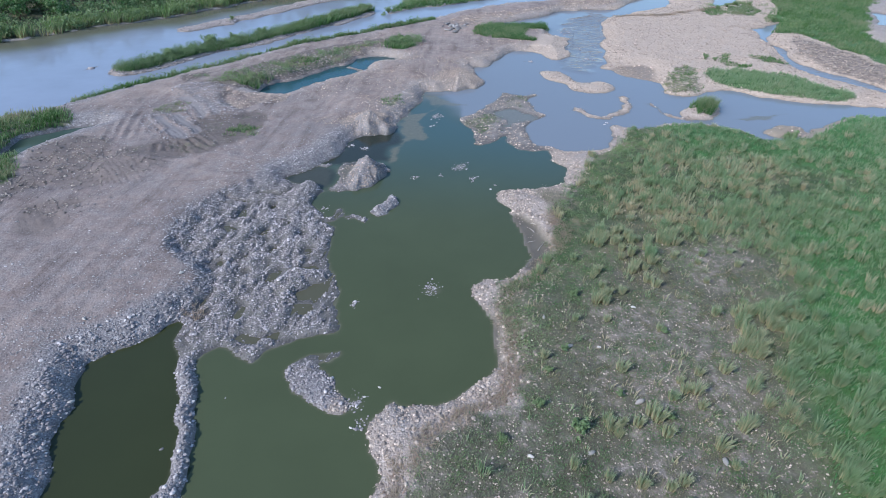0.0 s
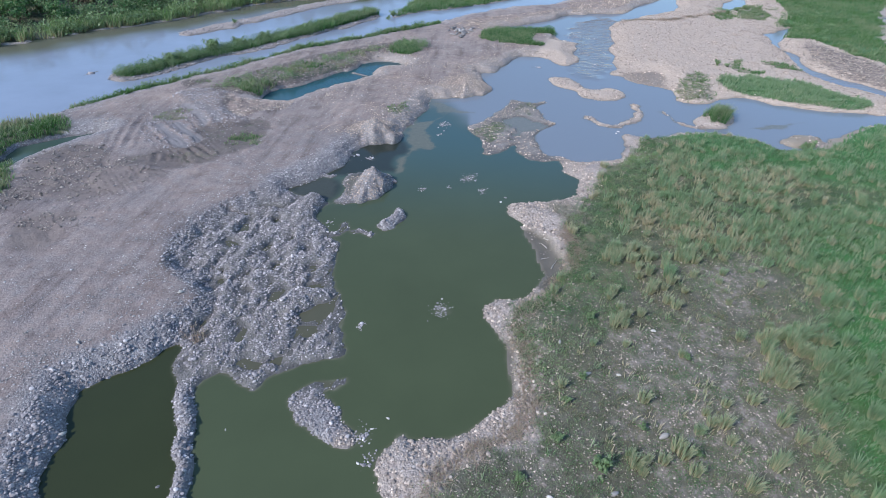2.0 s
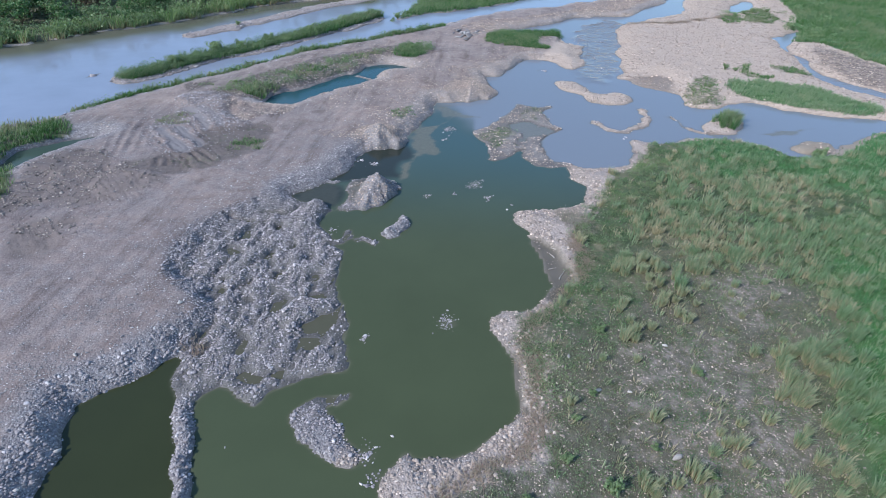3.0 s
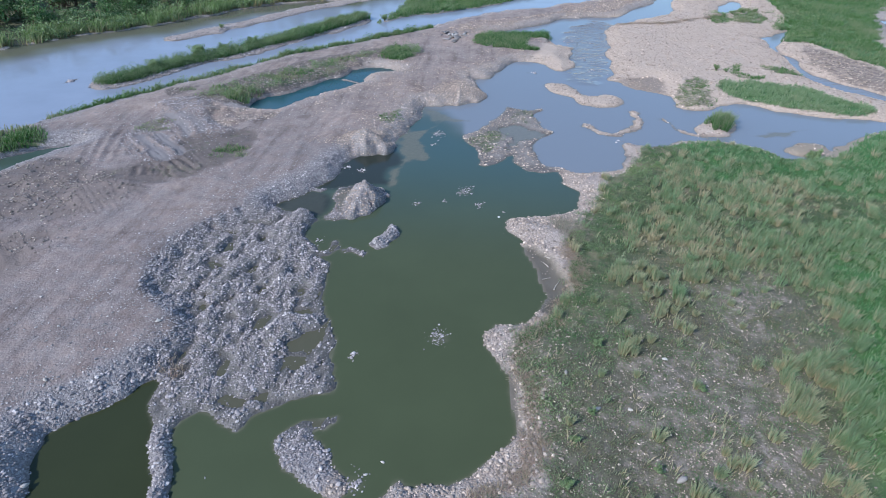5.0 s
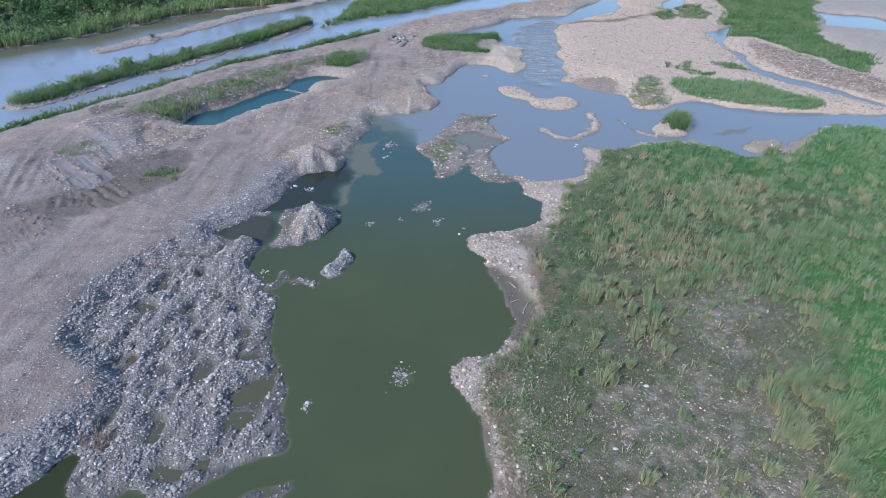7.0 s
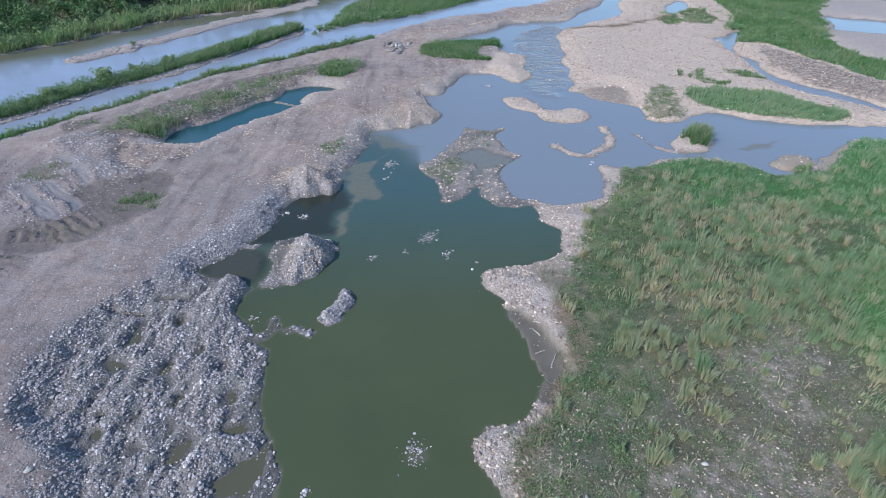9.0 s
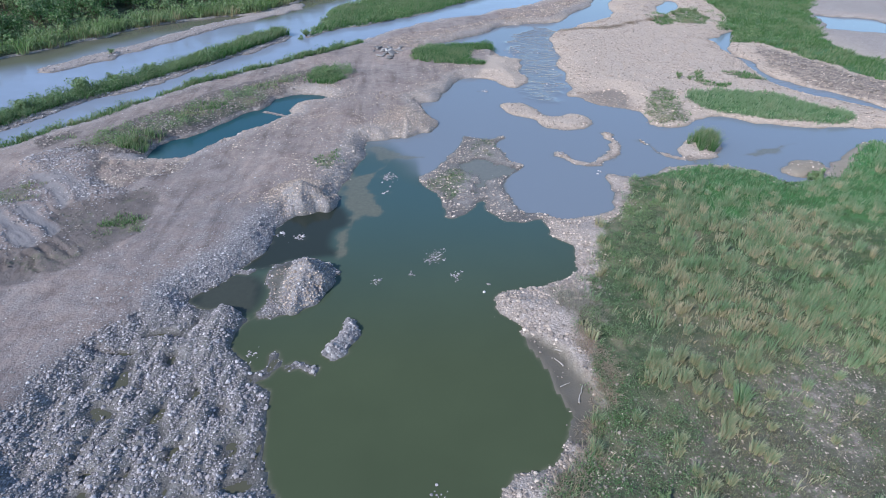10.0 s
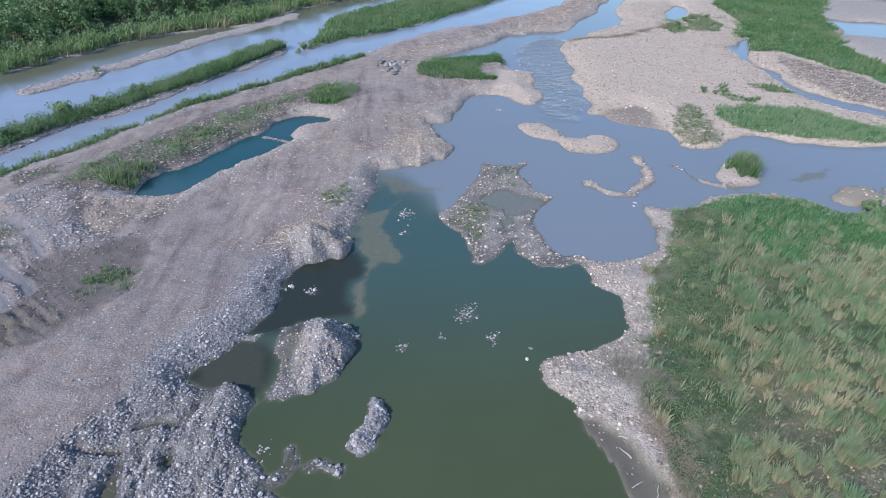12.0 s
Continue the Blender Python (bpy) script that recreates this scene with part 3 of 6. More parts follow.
BRUSH = plant_material("dead_brushwood", (0.2, 0.16, 0.13), (0.36, 0.3, 0.25), thin=0.1)
WOOD = wood_material("bleached_driftwood", (0.25, 0.21, 0.17), (0.45, 0.41, 0.36))
STEM = wood_material("shrub_bark", (0.08, 0.06, 0.04), (0.16, 0.12, 0.08))
# reflected sky is partly put into the blue of these pool tones
POOL_WATER = water_material("green_pool_water", (0.064, 0.077, 0.038), (0.186, 0.204, 0.226), depth_scale=0.08, sky_tint=(0.052, 0.09, 0.084))
# mirrored sky and far-bank trees are partly put into these river tones
RIVER_WATER = water_material("silty_river_water", (0.235, 0.262, 0.318), (0.125, 0.122, 0.088), ripple=0.004)
PIT_WATER = water_material("dark_pit_water", (0.034, 0.040, 0.016), (0.05, 0.06, 0.03))
POND_WATER = water_material("teal_pond_water", (0.05, 0.1, 0.112), (0.02, 0.07, 0.08))


# ---- the lie of the land ----
def lattice(ix, iy, seed):
    h = (ix * 374761393 + iy * 668265263 + seed * 1274126177) & 0xFFFFFFFF
    h = ((h ^ (h >> 13)) * 1274126177) & 0xFFFFFFFF
    return ((h ^ (h >> 16)) & 0xFFFF) / 65535.0


def value_noise(x, y, size, seed=0):
    """Smooth noise from 0 to 1 with bumps about size metres across."""
    u, v = x / size, y / size
    iu, iv = np.floor(u).astype(np.int64), np.floor(v).astype(np.int64)
    fu, fv = u - iu, v - iv
    fu, fv = fu * fu * (3 - 2 * fu), fv * fv * (3 - 2 * fv)
    a = lattice(iu, iv, seed) * (1 - fu) + lattice(iu + 1, iv, seed) * fu
    b = lattice(iu, iv + 1, seed) * (1 - fu) + lattice(iu + 1, iv + 1, seed) * fu
    return a * (1 - fv) + b * fv


def layered(x, y, size, seed=0, octaves=3):
    total, weight = 0.0, 0.0
    for k in range(octaves):
        total = total + value_noise(x, y, size / 2 ** k, seed + 17 * k) * 0.55 ** k
        weight += 0.55 ** k
    return total / weight


def smooth(points, closed=True, steps=3):
    """An outline rounded through its corners (Catmull-Rom)."""
    p = np.array(points, float)
    n, out = len(p), []
    for i in range(n if closed else n - 1):
        q = [p[(i + k) % n] if closed else p[min(max(i + k, 0), n - 1)] for k in (-1, 0, 1, 2)]
        for s in range(steps):
            t = s / steps
            out.append(0.5 * (2 * q[1] + (q[2] - q[0]) * t + (2 * q[0] - 5 * q[1] + 4 * q[2] - q[3]) * t * t + (3 * q[1] - q[0] - 3 * q[2] + q[3]) * t ** 3))
    if not closed:
        out.append(p[-1])
    return np.array(out)


def line_distance(x, y, points, closed=False):
    best = np.full(x.shape, 1e9)
    n = len(points)
    for i in range(n if closed else n - 1):
        (ax, ay), (bx, by) = points[i], points[(i + 1) % n]
        dx, dy = bx - ax, by - ay
        t = np.clip(((x - ax) * dx + (y - ay) * dy) / (dx * dx + dy * dy + 1e-9), 0, 1)
        best = np.minimum(best, (x - ax - t * dx) ** 2 + (y - ay - t * dy) ** 2)
    return np.sqrt(best)


def inside_distance(x, y, outline, reach=12.0, rounded=True):
    """Metres inside a closed outline (negative outside, -reach where far from it)."""
    points = smooth(outline) if rounded else np.array(outline, float)
    out = np.full(x.shape, -float(reach))
    lo, hi = points.min(0) - reach, points.max(0) + reach
    near = (x > lo[0]) & (x < hi[0]) & (y > lo[1]) & (y < hi[1])
    px, py = x[near], y[near]
    if not px.size:
        return out
    d = line_distance(px, py, points, True)
    odd = np.zeros(px.shape, bool)
    for i in range(len(points)):
        (ax, ay), (bx, by) = points[i - 1], points[i]
        if ay != by:
            odd ^= ((ay > py) != (by > py)) & (px < (bx - ax) * (py - ay) / (by - ay) + ax)
    out[near] = np.maximum(np.where(odd, d, -d), -reach)
    return out


def ridge_distance(x, y, line, half, reach=12.0):
    """Metres inside a strip of half-width half along a line."""
    points = smooth(line, False)
    out = np.full(x.shape, -float(reach))
    lo, hi = points.min(0) - reach, points.max(0) + reach
    near = (x > lo[0]) & (x < hi[0]) & (y > lo[1]) & (y < hi[1])
    if near.any():
        out[near] = np.maximum(half - line_distance(x[near], y[near], points), -reach)
    return out


def step(a, b, v):
    t = np.clip((v - a) / (b - a), 0, 1)
    return t * t * (3 - 2 * t)


MAIN_WATER = (WEST_SHORE_SOUTH + WEST_SHORE_NOTCH + WEST_SHORE_NORTH + INLET + CHANNEL_NORTH + CHANNEL_SOUTH + DELTA + EAST_SHORE_NORTH
              + EAST_SHORE_SOUTH)
RIVER = [(-300, -60), (-130, 0), *RIVER_SOUTH_W, *RIVER_SOUTH_E, (120, 260), (40, 300), *RIVER_NORTH_E[::-1], *RIVER_NORTH_W[::-1], (-150, 20), (-320, -20)]
FIELD = FIELD_WEST + FIELD_SOUTH + [(0, 0), (70, 0), (120, 60), (69, 73), (54, 70), (46, 72), (40, 69), (35, 64.5), (30, 66.5), (26, 67.5)]
# shallow stony humps that barely break the surface: x, y, radius, height of the top
HUMPS = [(0.0, 37.0, 1.2, -0.03), (-4.7, 35.0, 0.6, -0.05), (1.1, 55.3, 1.3, -0.04), (2.4, 53.0, 0.7, -0.05), (-2.9, 52.8, 0.7, -0.06), (-0.6, 53.4, 0.5, -0.05),
         (-8.3, 58.3, 0.9, -0.12), (-9.6, 59.0, 0.6, -0.1), (-2.0, 67.7, 1.1, -0.05), (-2.2, 65.0, 0.9, -0.1), (-3.0, 27.2, 0.9, -0.04), (-2.6, 26.0, 0.7, -0.06), (9.5, 90.5, 0.8, -0.05)]
# small puddles in the rubble: x, y, half-widths
PUDDLES = [(-15.7, 45.3, 0.45, 0.8), (-15.6, 42.7, 0.7, 0.6), (-12.9, 42.4, 0.3, 0.6), (-10.2, 42.5, 0.35, 0.5), (-14.6, 38.6, 0.4, 0.4), (-12.3, 37.5, 0.4, 0.5), (-10.5, 37.3, 0.45, 0.6),
           (-7.6, 35.9, 0.9, 0.9), (-8.3, 38.3, 0.7, 0.4), (-7.9, 34.3, 0.9, 0.5), (-11.5, 33.7, 0.5, 0.8), (-10.0, 31.2, 0.9, 0.5), (-8.5, 31.9, 0.5, 0.4), (-16.5, 46.9, 0.9, 0.25), (-14.4, 48.3, 0.8, 0.3),
           (-11.7, 40.4, 0.3, 0.5), (-11.7, 43.7, 0.25, 0.5), (-14.8, 39.6, 0.35, 0.3), (-13.4, 46.4, 0.25, 0.6), (-9.0, 40.2, 0.3, 0.6)]
# gravel tipped in heaps: x, y, radius, height added
HEAPS = [(-26.0, 69.5, 3.6, 0.45), (-6.0, 44.0, 1.4, 0.15), (27.6, 72.6, 2.6, 0.3), (35.4, 67.4, 2.4, 0.2), (1.5, 106.0, 3.0, 0.5)]

# gravel tipped over the edge in steep fans: x and y of the top, its height, slope, and how far it is drawn out along a heading
FANS = [(-8.8, 63.4, 1.95, 0.78, 0.35, -60), (-0.1, 80.0, 1.5, 0.5, 0.3, -70), (-7.1, 53.0, 1.5, 0.84, 0.6, -80)]

# gravel tipped in ridges, steep on both sides: line, half-width, height added
RIDGES = [([(-7.2, 53.9), (-6.9, 52.4), (-7.2, 51.0)], 1.3, 0.2), ([(-11.4, 49.9), (-11.7, 48.7), (-11.9, 47.5)], 1.3, 0.5), ([(-4.2, 48.4), (-4.6, 47.2), (-5.0, 46.2)], 0.9, 0.32),
          ([(-8.4, 37.2), (-9.0, 36.6), (-9.6, 36.0)], 1.0, 0.4), ([(-13.4, 45.5), (-13.9, 42.6), (-14.4, 39.5)], 1.0, 0.15), ([(-11.6, 46.4), (-11.4, 43.5), (-11.6, 40.4)], 0.9, 0.12)]


WHEEL_TRACKS = [[(-20, 14), (-22, 28), (-21.5, 42), (-17.5, 55), (-13, 68), (-8, 82), (-5, 96), (-2, 108)],
                [(-18.2, 14), (-20.2, 28), (-19.7, 42), (-15.8, 55), (-11.2, 68), (-6.2, 82), (-3.2, 96), (-0.5, 108)],
                [(-27, 20), (-27.5, 36), (-24, 50), (-17, 62), (-11.5, 76), (-8, 90)], [(-25.2, 20), (-25.7, 36), (-22.2, 50), (-15.4, 62), (-9.9, 76), (-6.4, 90)]]


def lie(x, y):
    """Height and zones of the ground at plan points (numpy arrays)."""
    wx = x + (value_noise(x, y, 1.6, 3) - 0.5) * 0.55 + (value_noise(x, y, 0.55, 5) - 0.5) * 0.28
    wy = y + (value_noise(x, y, 1.6, 4) - 0.5) * 0.55 + (value_noise(x, y, 0.55, 6) - 0.5) * 0.28
    wander = step(80, 90, y)
    wx = wx + wander * (value_noise(x, y, 3.5, 7) - 0.5) * 1.6
    wy = wy + wander * (value_noise(x, y, 3.5, 9) - 0.5) * 1.6
    main = inside_distance(wx, wy, MAIN_WATER)
    river = inside_distance(wx, wy, RIVER, 30)
    pit, pond = inside_distance(wx, wy, PIT), inside_distance(wx, wy, POND)
    others = np.maximum.reduce([inside_distance(wx, wy, o) for o in (MARSH, FAR_PUDDLE, SMALL_PUDDLE)] + [inside_distance(wx, wy, STREAM) - 0.8])
    water = np.maximum.reduce([main, np.maximum(river, -12), pit, pond, others])
    low = np.maximum.reduce([inside_distance(wx, wy, SPIT), inside_distance(wx, wy, PILE_ISLE), inside_distance(wx, wy, ISLET), inside_distance(wx, wy, GRAVEL_BAR),
                             inside_distance(wx, wy, BUSH_ISLE), inside_distance(wx, wy, SAND_ISLE), ridge_distance(wx, wy, ISLET_TAIL, 0.28), ridge_distance(wx, wy, PILE_TAIL, 0.3) - 0.35 * step(0.5, 0.65, layered(x, y, 0.8, 16)),
                             ridge_distance(wx, wy, RUBBLE_SPIT, 0.35), ridge_distance(wx, wy, CRESCENT, 0.58) - 0.3 * step(0.55, 0.7, layered(x, y, 1.2, 18)), ridge_distance(wx, wy, STONE_LINE, 0.42) - 0.3 * step(0.5, 0.65, layered(x, y, 1.2, 17)), ridge_distance(wx, wy, POND_SPIT, 0.3), ridge_distance(wx, wy, RIVER_SLIVER, 0.3)])
    far = np.maximum.reduce([ridge_distance(wx, wy, GRAVEL_STRIP, 2.0), ridge_distance(wx, wy, HEDGE_ISLE_W, 2.5), ridge_distance(wx, wy, HEDGE_ISLE_E, 2.5),
                             inside_distance(wx, wy, ISLAND_NORTH)])
    shore = -water
    land = np.maximum(shore, np.maximum(low, far))
    islet = step(-0.3, 0.3, np.maximum(low, far) - shore)
    # which side of the pools: the gravel track to the west, the meadow and bars to the east
    axis_x = np.interp(y, [0, 20, 40, 60, 75, 95, 110, 125, 170], [-8, -5, -3, -1, 3, 9, 14, 24, 60])
    west = step(1.0, -1.0, x - axis_x)
    bank_north = step(0, 1.2, -river) * step(-6, -3, y - np.interp(x, [-160, -68, -48, -35, -20, 0, 60], [20, 90, 115, 131, 148, 170, 260]))
    rubble = step(-2.4, -0.1, inside_distance(wx, wy, RUBBLE) + (layered(x, y, 1.8, 20) - 0.5) * 1.4) * west
    delta = step(10.5, 8.5, x) * step(58, 60, y) * (1 - west) * step(80, 77, y)
    plateau = 0.62 * (1 - west) + 0.85 * west
    plateau = plateau * (1 - islet) + 0.16 * islet
    plateau = plateau * (1 - delta) + 0.1 * delta
    plateau = plateau * (1 - 0.92 * rubble)
    plateau = plateau * (1 - bank_north) + bank_north * (0.15 + 1.2 * step(3, 14, -river))
    plateau = plateau - 0.2 * west * step(78, 96, y) * (1 - islet)
    width = (np.where(west > 0.5, 1.35, 3.0) * (1 - islet) + 1.0 * islet) * (0.75 + 0.5 * layered(x, y, 3.0, 19))
    ratio = np.maximum(land, 0) / width
    rise = np.where(ratio < 0.75, ratio, 1 - 0.25 * np.exp(-(np.maximum(ratio, 0.75) - 0.75) / 0.25))
    high = plateau * rise + np.minimum(np.maximum(land, 0), 0.25) * 0.3 * (1 - 0.6 * rubble)
    deep = -1.6 * (1 - np.exp(np.minimum(land, 0) / 0.75))
    z = np.where(land > 0, high, deep)
    for outline, top in ((SHOAL_A, -0.035), (SHOAL_B, -0.022), (SHOAL_C, -0.02), (SHOAL_D, -0.13)):
        s = step(-0.9, 0.5, inside_distance(wx, wy, outline) + (layered(x, y, 1.4, 24) - 0.5) * 1.2)
        z = np.where(z < top, z * (1 - s) + top * s, z)
    lagoon = step(60.5, 63, y) * step(3.0, 6.0, x - axis_x + 6) * step(0.2, 2.0, main)
    z = np.where(z < 0, z * (1 - 0.35 * lagoon), z)
    for hx, hy, r, top in HUMPS:
        s = step(r * 1.3, r * 0.3, np.hypot(wx - hx, wy - hy))
        top = top - 0.05
        z = np.where(z < top, z * (1 - s) + top * s, z)
    for hx, hy, r, top in HEAPS:
        d = np.hypot(wx - hx, wy - hy) / r
        ribs = 0.45 + 1.1 * value_noise(np.arctan2(wy - hy, wx - hx) * 4.0, d * 0.6, 1.0, 27)
        z = z + top * ribs * np.clip(1 - d, 0, 1) * step(-0.3, 0.4, land)
    for hx, hy, top, fall, drawn, heading in FANS:
        a = radians(heading)
        ex, ey = wx - hx, wy - hy
        along, across = ex * math.cos(a) + ey * math.sin(a), ey * math.cos(a) - ex * math.sin(a)
        d = np.hypot(along / np.where(along > 0, 1 + drawn, 1.0), across)
        ribs = 1 + 0.75 * (value_noise(np.arctan2(across, along) * 5.0 + 20, d * 0.25, 1.0, 27) - 0.5) + 0.25 * (layered(x, y, 0.6, 26) - 0.5)
        z = np.maximum(z, np.maximum(top - fall * ribs * d, -0.4) * step(-0.7, -0.1, land) - 2 * step(-0.1, -0.7, land))
    for line, half, top in RIDGES:
        along = line_distance(wx, wy, np.array(line)) / half
        z = z + top * (0.75 + 0.5 * layered(x, y, 0.9, 28)) * np.clip(1 - along, 0, 1) * step(-0.3, 0.3, land)
    skirt = step(-0.2, 0.4, inside_distance(wx, wy, PILE_ISLE)) * step(-8.0, -8.8, wx) * step(49.8, 50.6, y)
    z = np.where(z > -0.03, z * (1 - 0.95 * skirt) + skirt * (0.16 * layered(x, y, 0.9, 42) - 0.075), z)
    dry = step(0.0, 0.6, land)
    # broken ground of the worked-over rubble, heaped in rows
    u, v = x * 0.98 - y * 0.18, x * 0.18 + y * 0.98
    z = z + rubble * dry * ((layered(u * 1.3, v * 0.38, 0.5, 21, 2) - 0.5) * 0.52 + (layered(x, y, 2.6, 22) - 0.5) * 0.22 + 0.05)
    for hx, hy, rx, ry in PUDDLES:
        s = step(1.55, 0.7, np.hypot((wx - hx) / rx, (wy - hy) / ry) + (layered(x, y, 0.7, 23) - 0.5) * 0.8) * rubble
        z = z * (1 - s) - 0.05 * s
    z = z + dry * ((layered(x, y, 5.0, 31) - 0.5) * 0.24 + (layered(x, y, 1.1, 33) - 0.5) * 0.12 * (1 - delta) * (1 - 0.4 * west))
    z = z + step(0.05, 0.2, land) * (value_noise(x, y, 0.33, 41) - 0.5) * 0.05
    road = west * dry * (1 - rubble) * (1 - islet) * (1 - bank_north) * step(1.5, 2.8, land)
    # ruts left by the digger's tracks
    for line in RUTS:
        off = line_distance(x, y, smooth(line, False))
        z = z + road * (0.05 * np.exp(-((off - 0.5) / 0.22) ** 2) - 0.07 * np.exp(-(off / 0.25) ** 2)) * (0.5 + layered(x, y, 1.0, 66))
    scrape = np.zeros_like(z)
    for line in SCRAPES:
        off = line_distance(wx, wy, smooth(line, False))
        scrape = np.maximum(scrape, step(0.55, 0.38, off))
        z = z + road * 0.09 * np.exp(-((off - 0.72) / 0.2) ** 2) * (0.4 + 1.2 * layered(x, y, 0.9, 68))
    for line in CUTS:
        off = line_distance(wx, wy, np.array(line))
        z = z + road * (0.1 * np.exp(-((off - 0.3) / 0.16) ** 2) - 0.1 * np.exp(-(off / 0.16) ** 2)) * (0.4 + 1.2 * layered(x, y, 0.8, 70))
    scrape = scrape * dry
    berm = step(-0.7, 0.9, inside_distance(wx, wy, GREY_BERM)) * dry
    cut = step(-0.4, 0.5, inside_distance(wx, wy, CUT_BANK)) * dry
    z = z + berm * (0.22 + 0.35 * (layered(x, y, 2.0, 34) - 0.4)) + cut * (0.5 * (layered(x * 1.4, y * 0.7, 1.3, 35) - 0.5) - 0.1)
    dirt_path = step(-0.5, 0.4, ridge_distance(wx, wy, DIKE_PATH, 0.9)) * dry
    for line in WHEEL_TRACKS:
        z = z - road * 0.035 * np.exp(-(line_distance(x, y, smooth(line, False)) / 0.2) ** 2)
    # where the digger's bucket has raked the ground in close lines
    rake = np.maximum.reduce([step(-0.6, 0.8, inside_distance(wx, wy, RAKED)) * step(0.3, 0.6, layered(x, y, 2.4, 29)), step(-0.3, 0.6, inside_distance(wx, wy, TEETH)),
                              0.8 * step(-0.3, 0.5, inside_distance(wx, wy, DARK_PATCH_SOUTH))]) * dry
    ragged = (layered(x * 0.8 - y * 0.5, x * 0.9 + y * 1.5, 3.0, 65, 4) - 0.5) * 4.5
    patch = step(-0.9, 0.7, inside_distance(wx, wy, LOAM_TRACK) + 0.45 * ragged)
    clay = np.maximum(step(-1.0, 1.0, inside_distance(wx, wy, CLAY) + 0.4 * ragged), step(-1.6, 0.4, inside_distance(wx, wy, DARK_PATCH_SOUTH) + 0.3 * ragged)) * dry
    scar = step(-0.5, 0.5, inside_distance(wx, wy, DARK_PATCH_SOUTH) + 0.35 * ragged) * dry
    stream_bank = step(-0.8, 0.8, inside_distance(wx, wy, STONY_BANK)) * dry
    mound = step(-0.5, 0.7, inside_distance(wx, wy, LOAM_MOUND) + 0.2 * ragged)
    rough = step(-0.8, 0.8, inside_distance(wx, wy, ROUGH_GROUND) + 0.3 * ragged) * dry
    z = z - 0.12 * patch * road - 0.1 * scar + (patch * (1 - scrape) + 0.5 * clay + 0.8 * scar) * road * 0.16 * (layered(x * 0.8 + y * 0.6, (y * 0.8 - x * 0.6) * 1.8, 0.8, 73) - 0.5) + mound * (0.18 + 0.16 * (layered(x * 2.2, y * 0.6, 1.2, 36) - 0.5)) + rough * (0.6 * (layered(x, y, 1.9, 37) - 0.45) + 0.3 * (layered(x, y, 0.7, 39) - 0.5))
    hollow = step(-0.3, 0.4, inside_distance(wx, wy, SPIT_HOLLOW) - 0.35 + (layered(x, y, 1.6, 38) - 0.5) * 4.0)
    z = np.where(z > -0.025, z * (1 - hollow) - 0.025 * hollow, z)
    field = step(-1.2, 0.3, inside_distance(wx, wy, FIELD, 8, False) + (layered(x, y, 2.0, 51) - 0.5) * 1.6)
    field = field * (1 - step(-0.4, 0.4, inside_distance(wx, wy, SAND_SHORE)))
    stony = step(-6.0, 3.0, inside_distance(x, y, GRAVELLY_CENTRE + [(0, 0), (-2, 19), (3.5, 29)], 9, False) + (layered(x, y, 4.5, 53) - 0.5) * 9)
    bright = np.maximum(step(17.5, 21.0, x - 0.32 * (y - 24) + (layered(x, y, 4.0, 55) - 0.5) * 5) * step(52, 42, y - 0.4 * (x - 22)),
                        step(-3, 3, y - np.interp(x, [20, 24, 28, 33, 45], [69, 63, 59, 56.5, 53]) + (layered(x, y, 3, 57) - 0.5) * 4))
    bright = np.maximum(bright, step(-0.8, 0.8, inside_distance(wx, wy, LUSH_NORTH)))
    meadow = np.maximum.reduce([step(-0.5, 0.8, inside_distance(wx, wy, o)) for o in (GRASS_BANK, N_GRASS, TRIANGLE_GRASS, ISLAND_NORTH)])
    meadow = np.maximum(meadow, step(0.3, 1.0, ridge_distance(wx, wy, HEDGE_ISLE_W, 1.7)))
    meadow = np.maximum(meadow, step(0.3, 1.0, ridge_distance(wx, wy, HEDGE_ISLE_E, 1.8)))
    meadow = np.maximum(meadow, step(-1.4, 0.4, ridge_distance(wx, wy, REED_STRIP, 0.2)))
    half = np.maximum.reduce([step(-0.8, 0.8, inside_distance(wx, wy, o)) for o in (GREEN_SHORE, BANK_W_POND)])
    half = np.maximum(half, 0.85 * delta * step(0.45, 0.62, layered(x, y, 3.0, 67)) * step(0.5, 1.6, land))
    half = np.maximum(half, 0.6 * patch * step(0.45, 0.6, layered(x, y, 2.4, 63)))
    half = np.maximum.reduce([half, step(-0.5, 0.5, inside_distance(wx, wy, WEED_PATCH)), 0.85 * step(-0.8, 0.6, inside_distance(wx, wy, OLIVE_PATCH) + 0.3 * ragged)])
    half = np.maximum.reduce([half] + [step(-0.4, 0.5, inside_distance(wx, wy, o)) for o in (BAR_WEEDS_A, BAR_WEEDS_B, BAR_WEEDS_C, BAR_WEEDS_D)])
    half = np.maximum.reduce([half, step(-0.4, 0.4, inside_distance(wx, wy, SPIT_GREEN)), step(-0.4, 0.4, inside_distance(wx, wy, SPIT_GREEN_N)), step(-0.6, 0.3, inside_distance(wx, wy, BANK_WEEDS))])
    half = half * (1 - dirt_path)
    marsh = step(-0.5, 0.6, inside_distance(wx, wy, MARSH_GREEN)) * step(0.0, 0.3, land)
    east_far = (1 - west) * step(92, 110, x)
    clear = stony * step(0.62, 0.42, layered(x, y, 2.6, 52, 4))
    veg = np.maximum.reduce([field * (1 - 0.14 * stony - 0.2 * clear), meadow, 0.62 * half, bank_north, marsh, 0.8 * east_far * step(0.45, 0.6, layered(x, y, 9, 61))])
    veg = veg * step(0.15, 0.5, land)
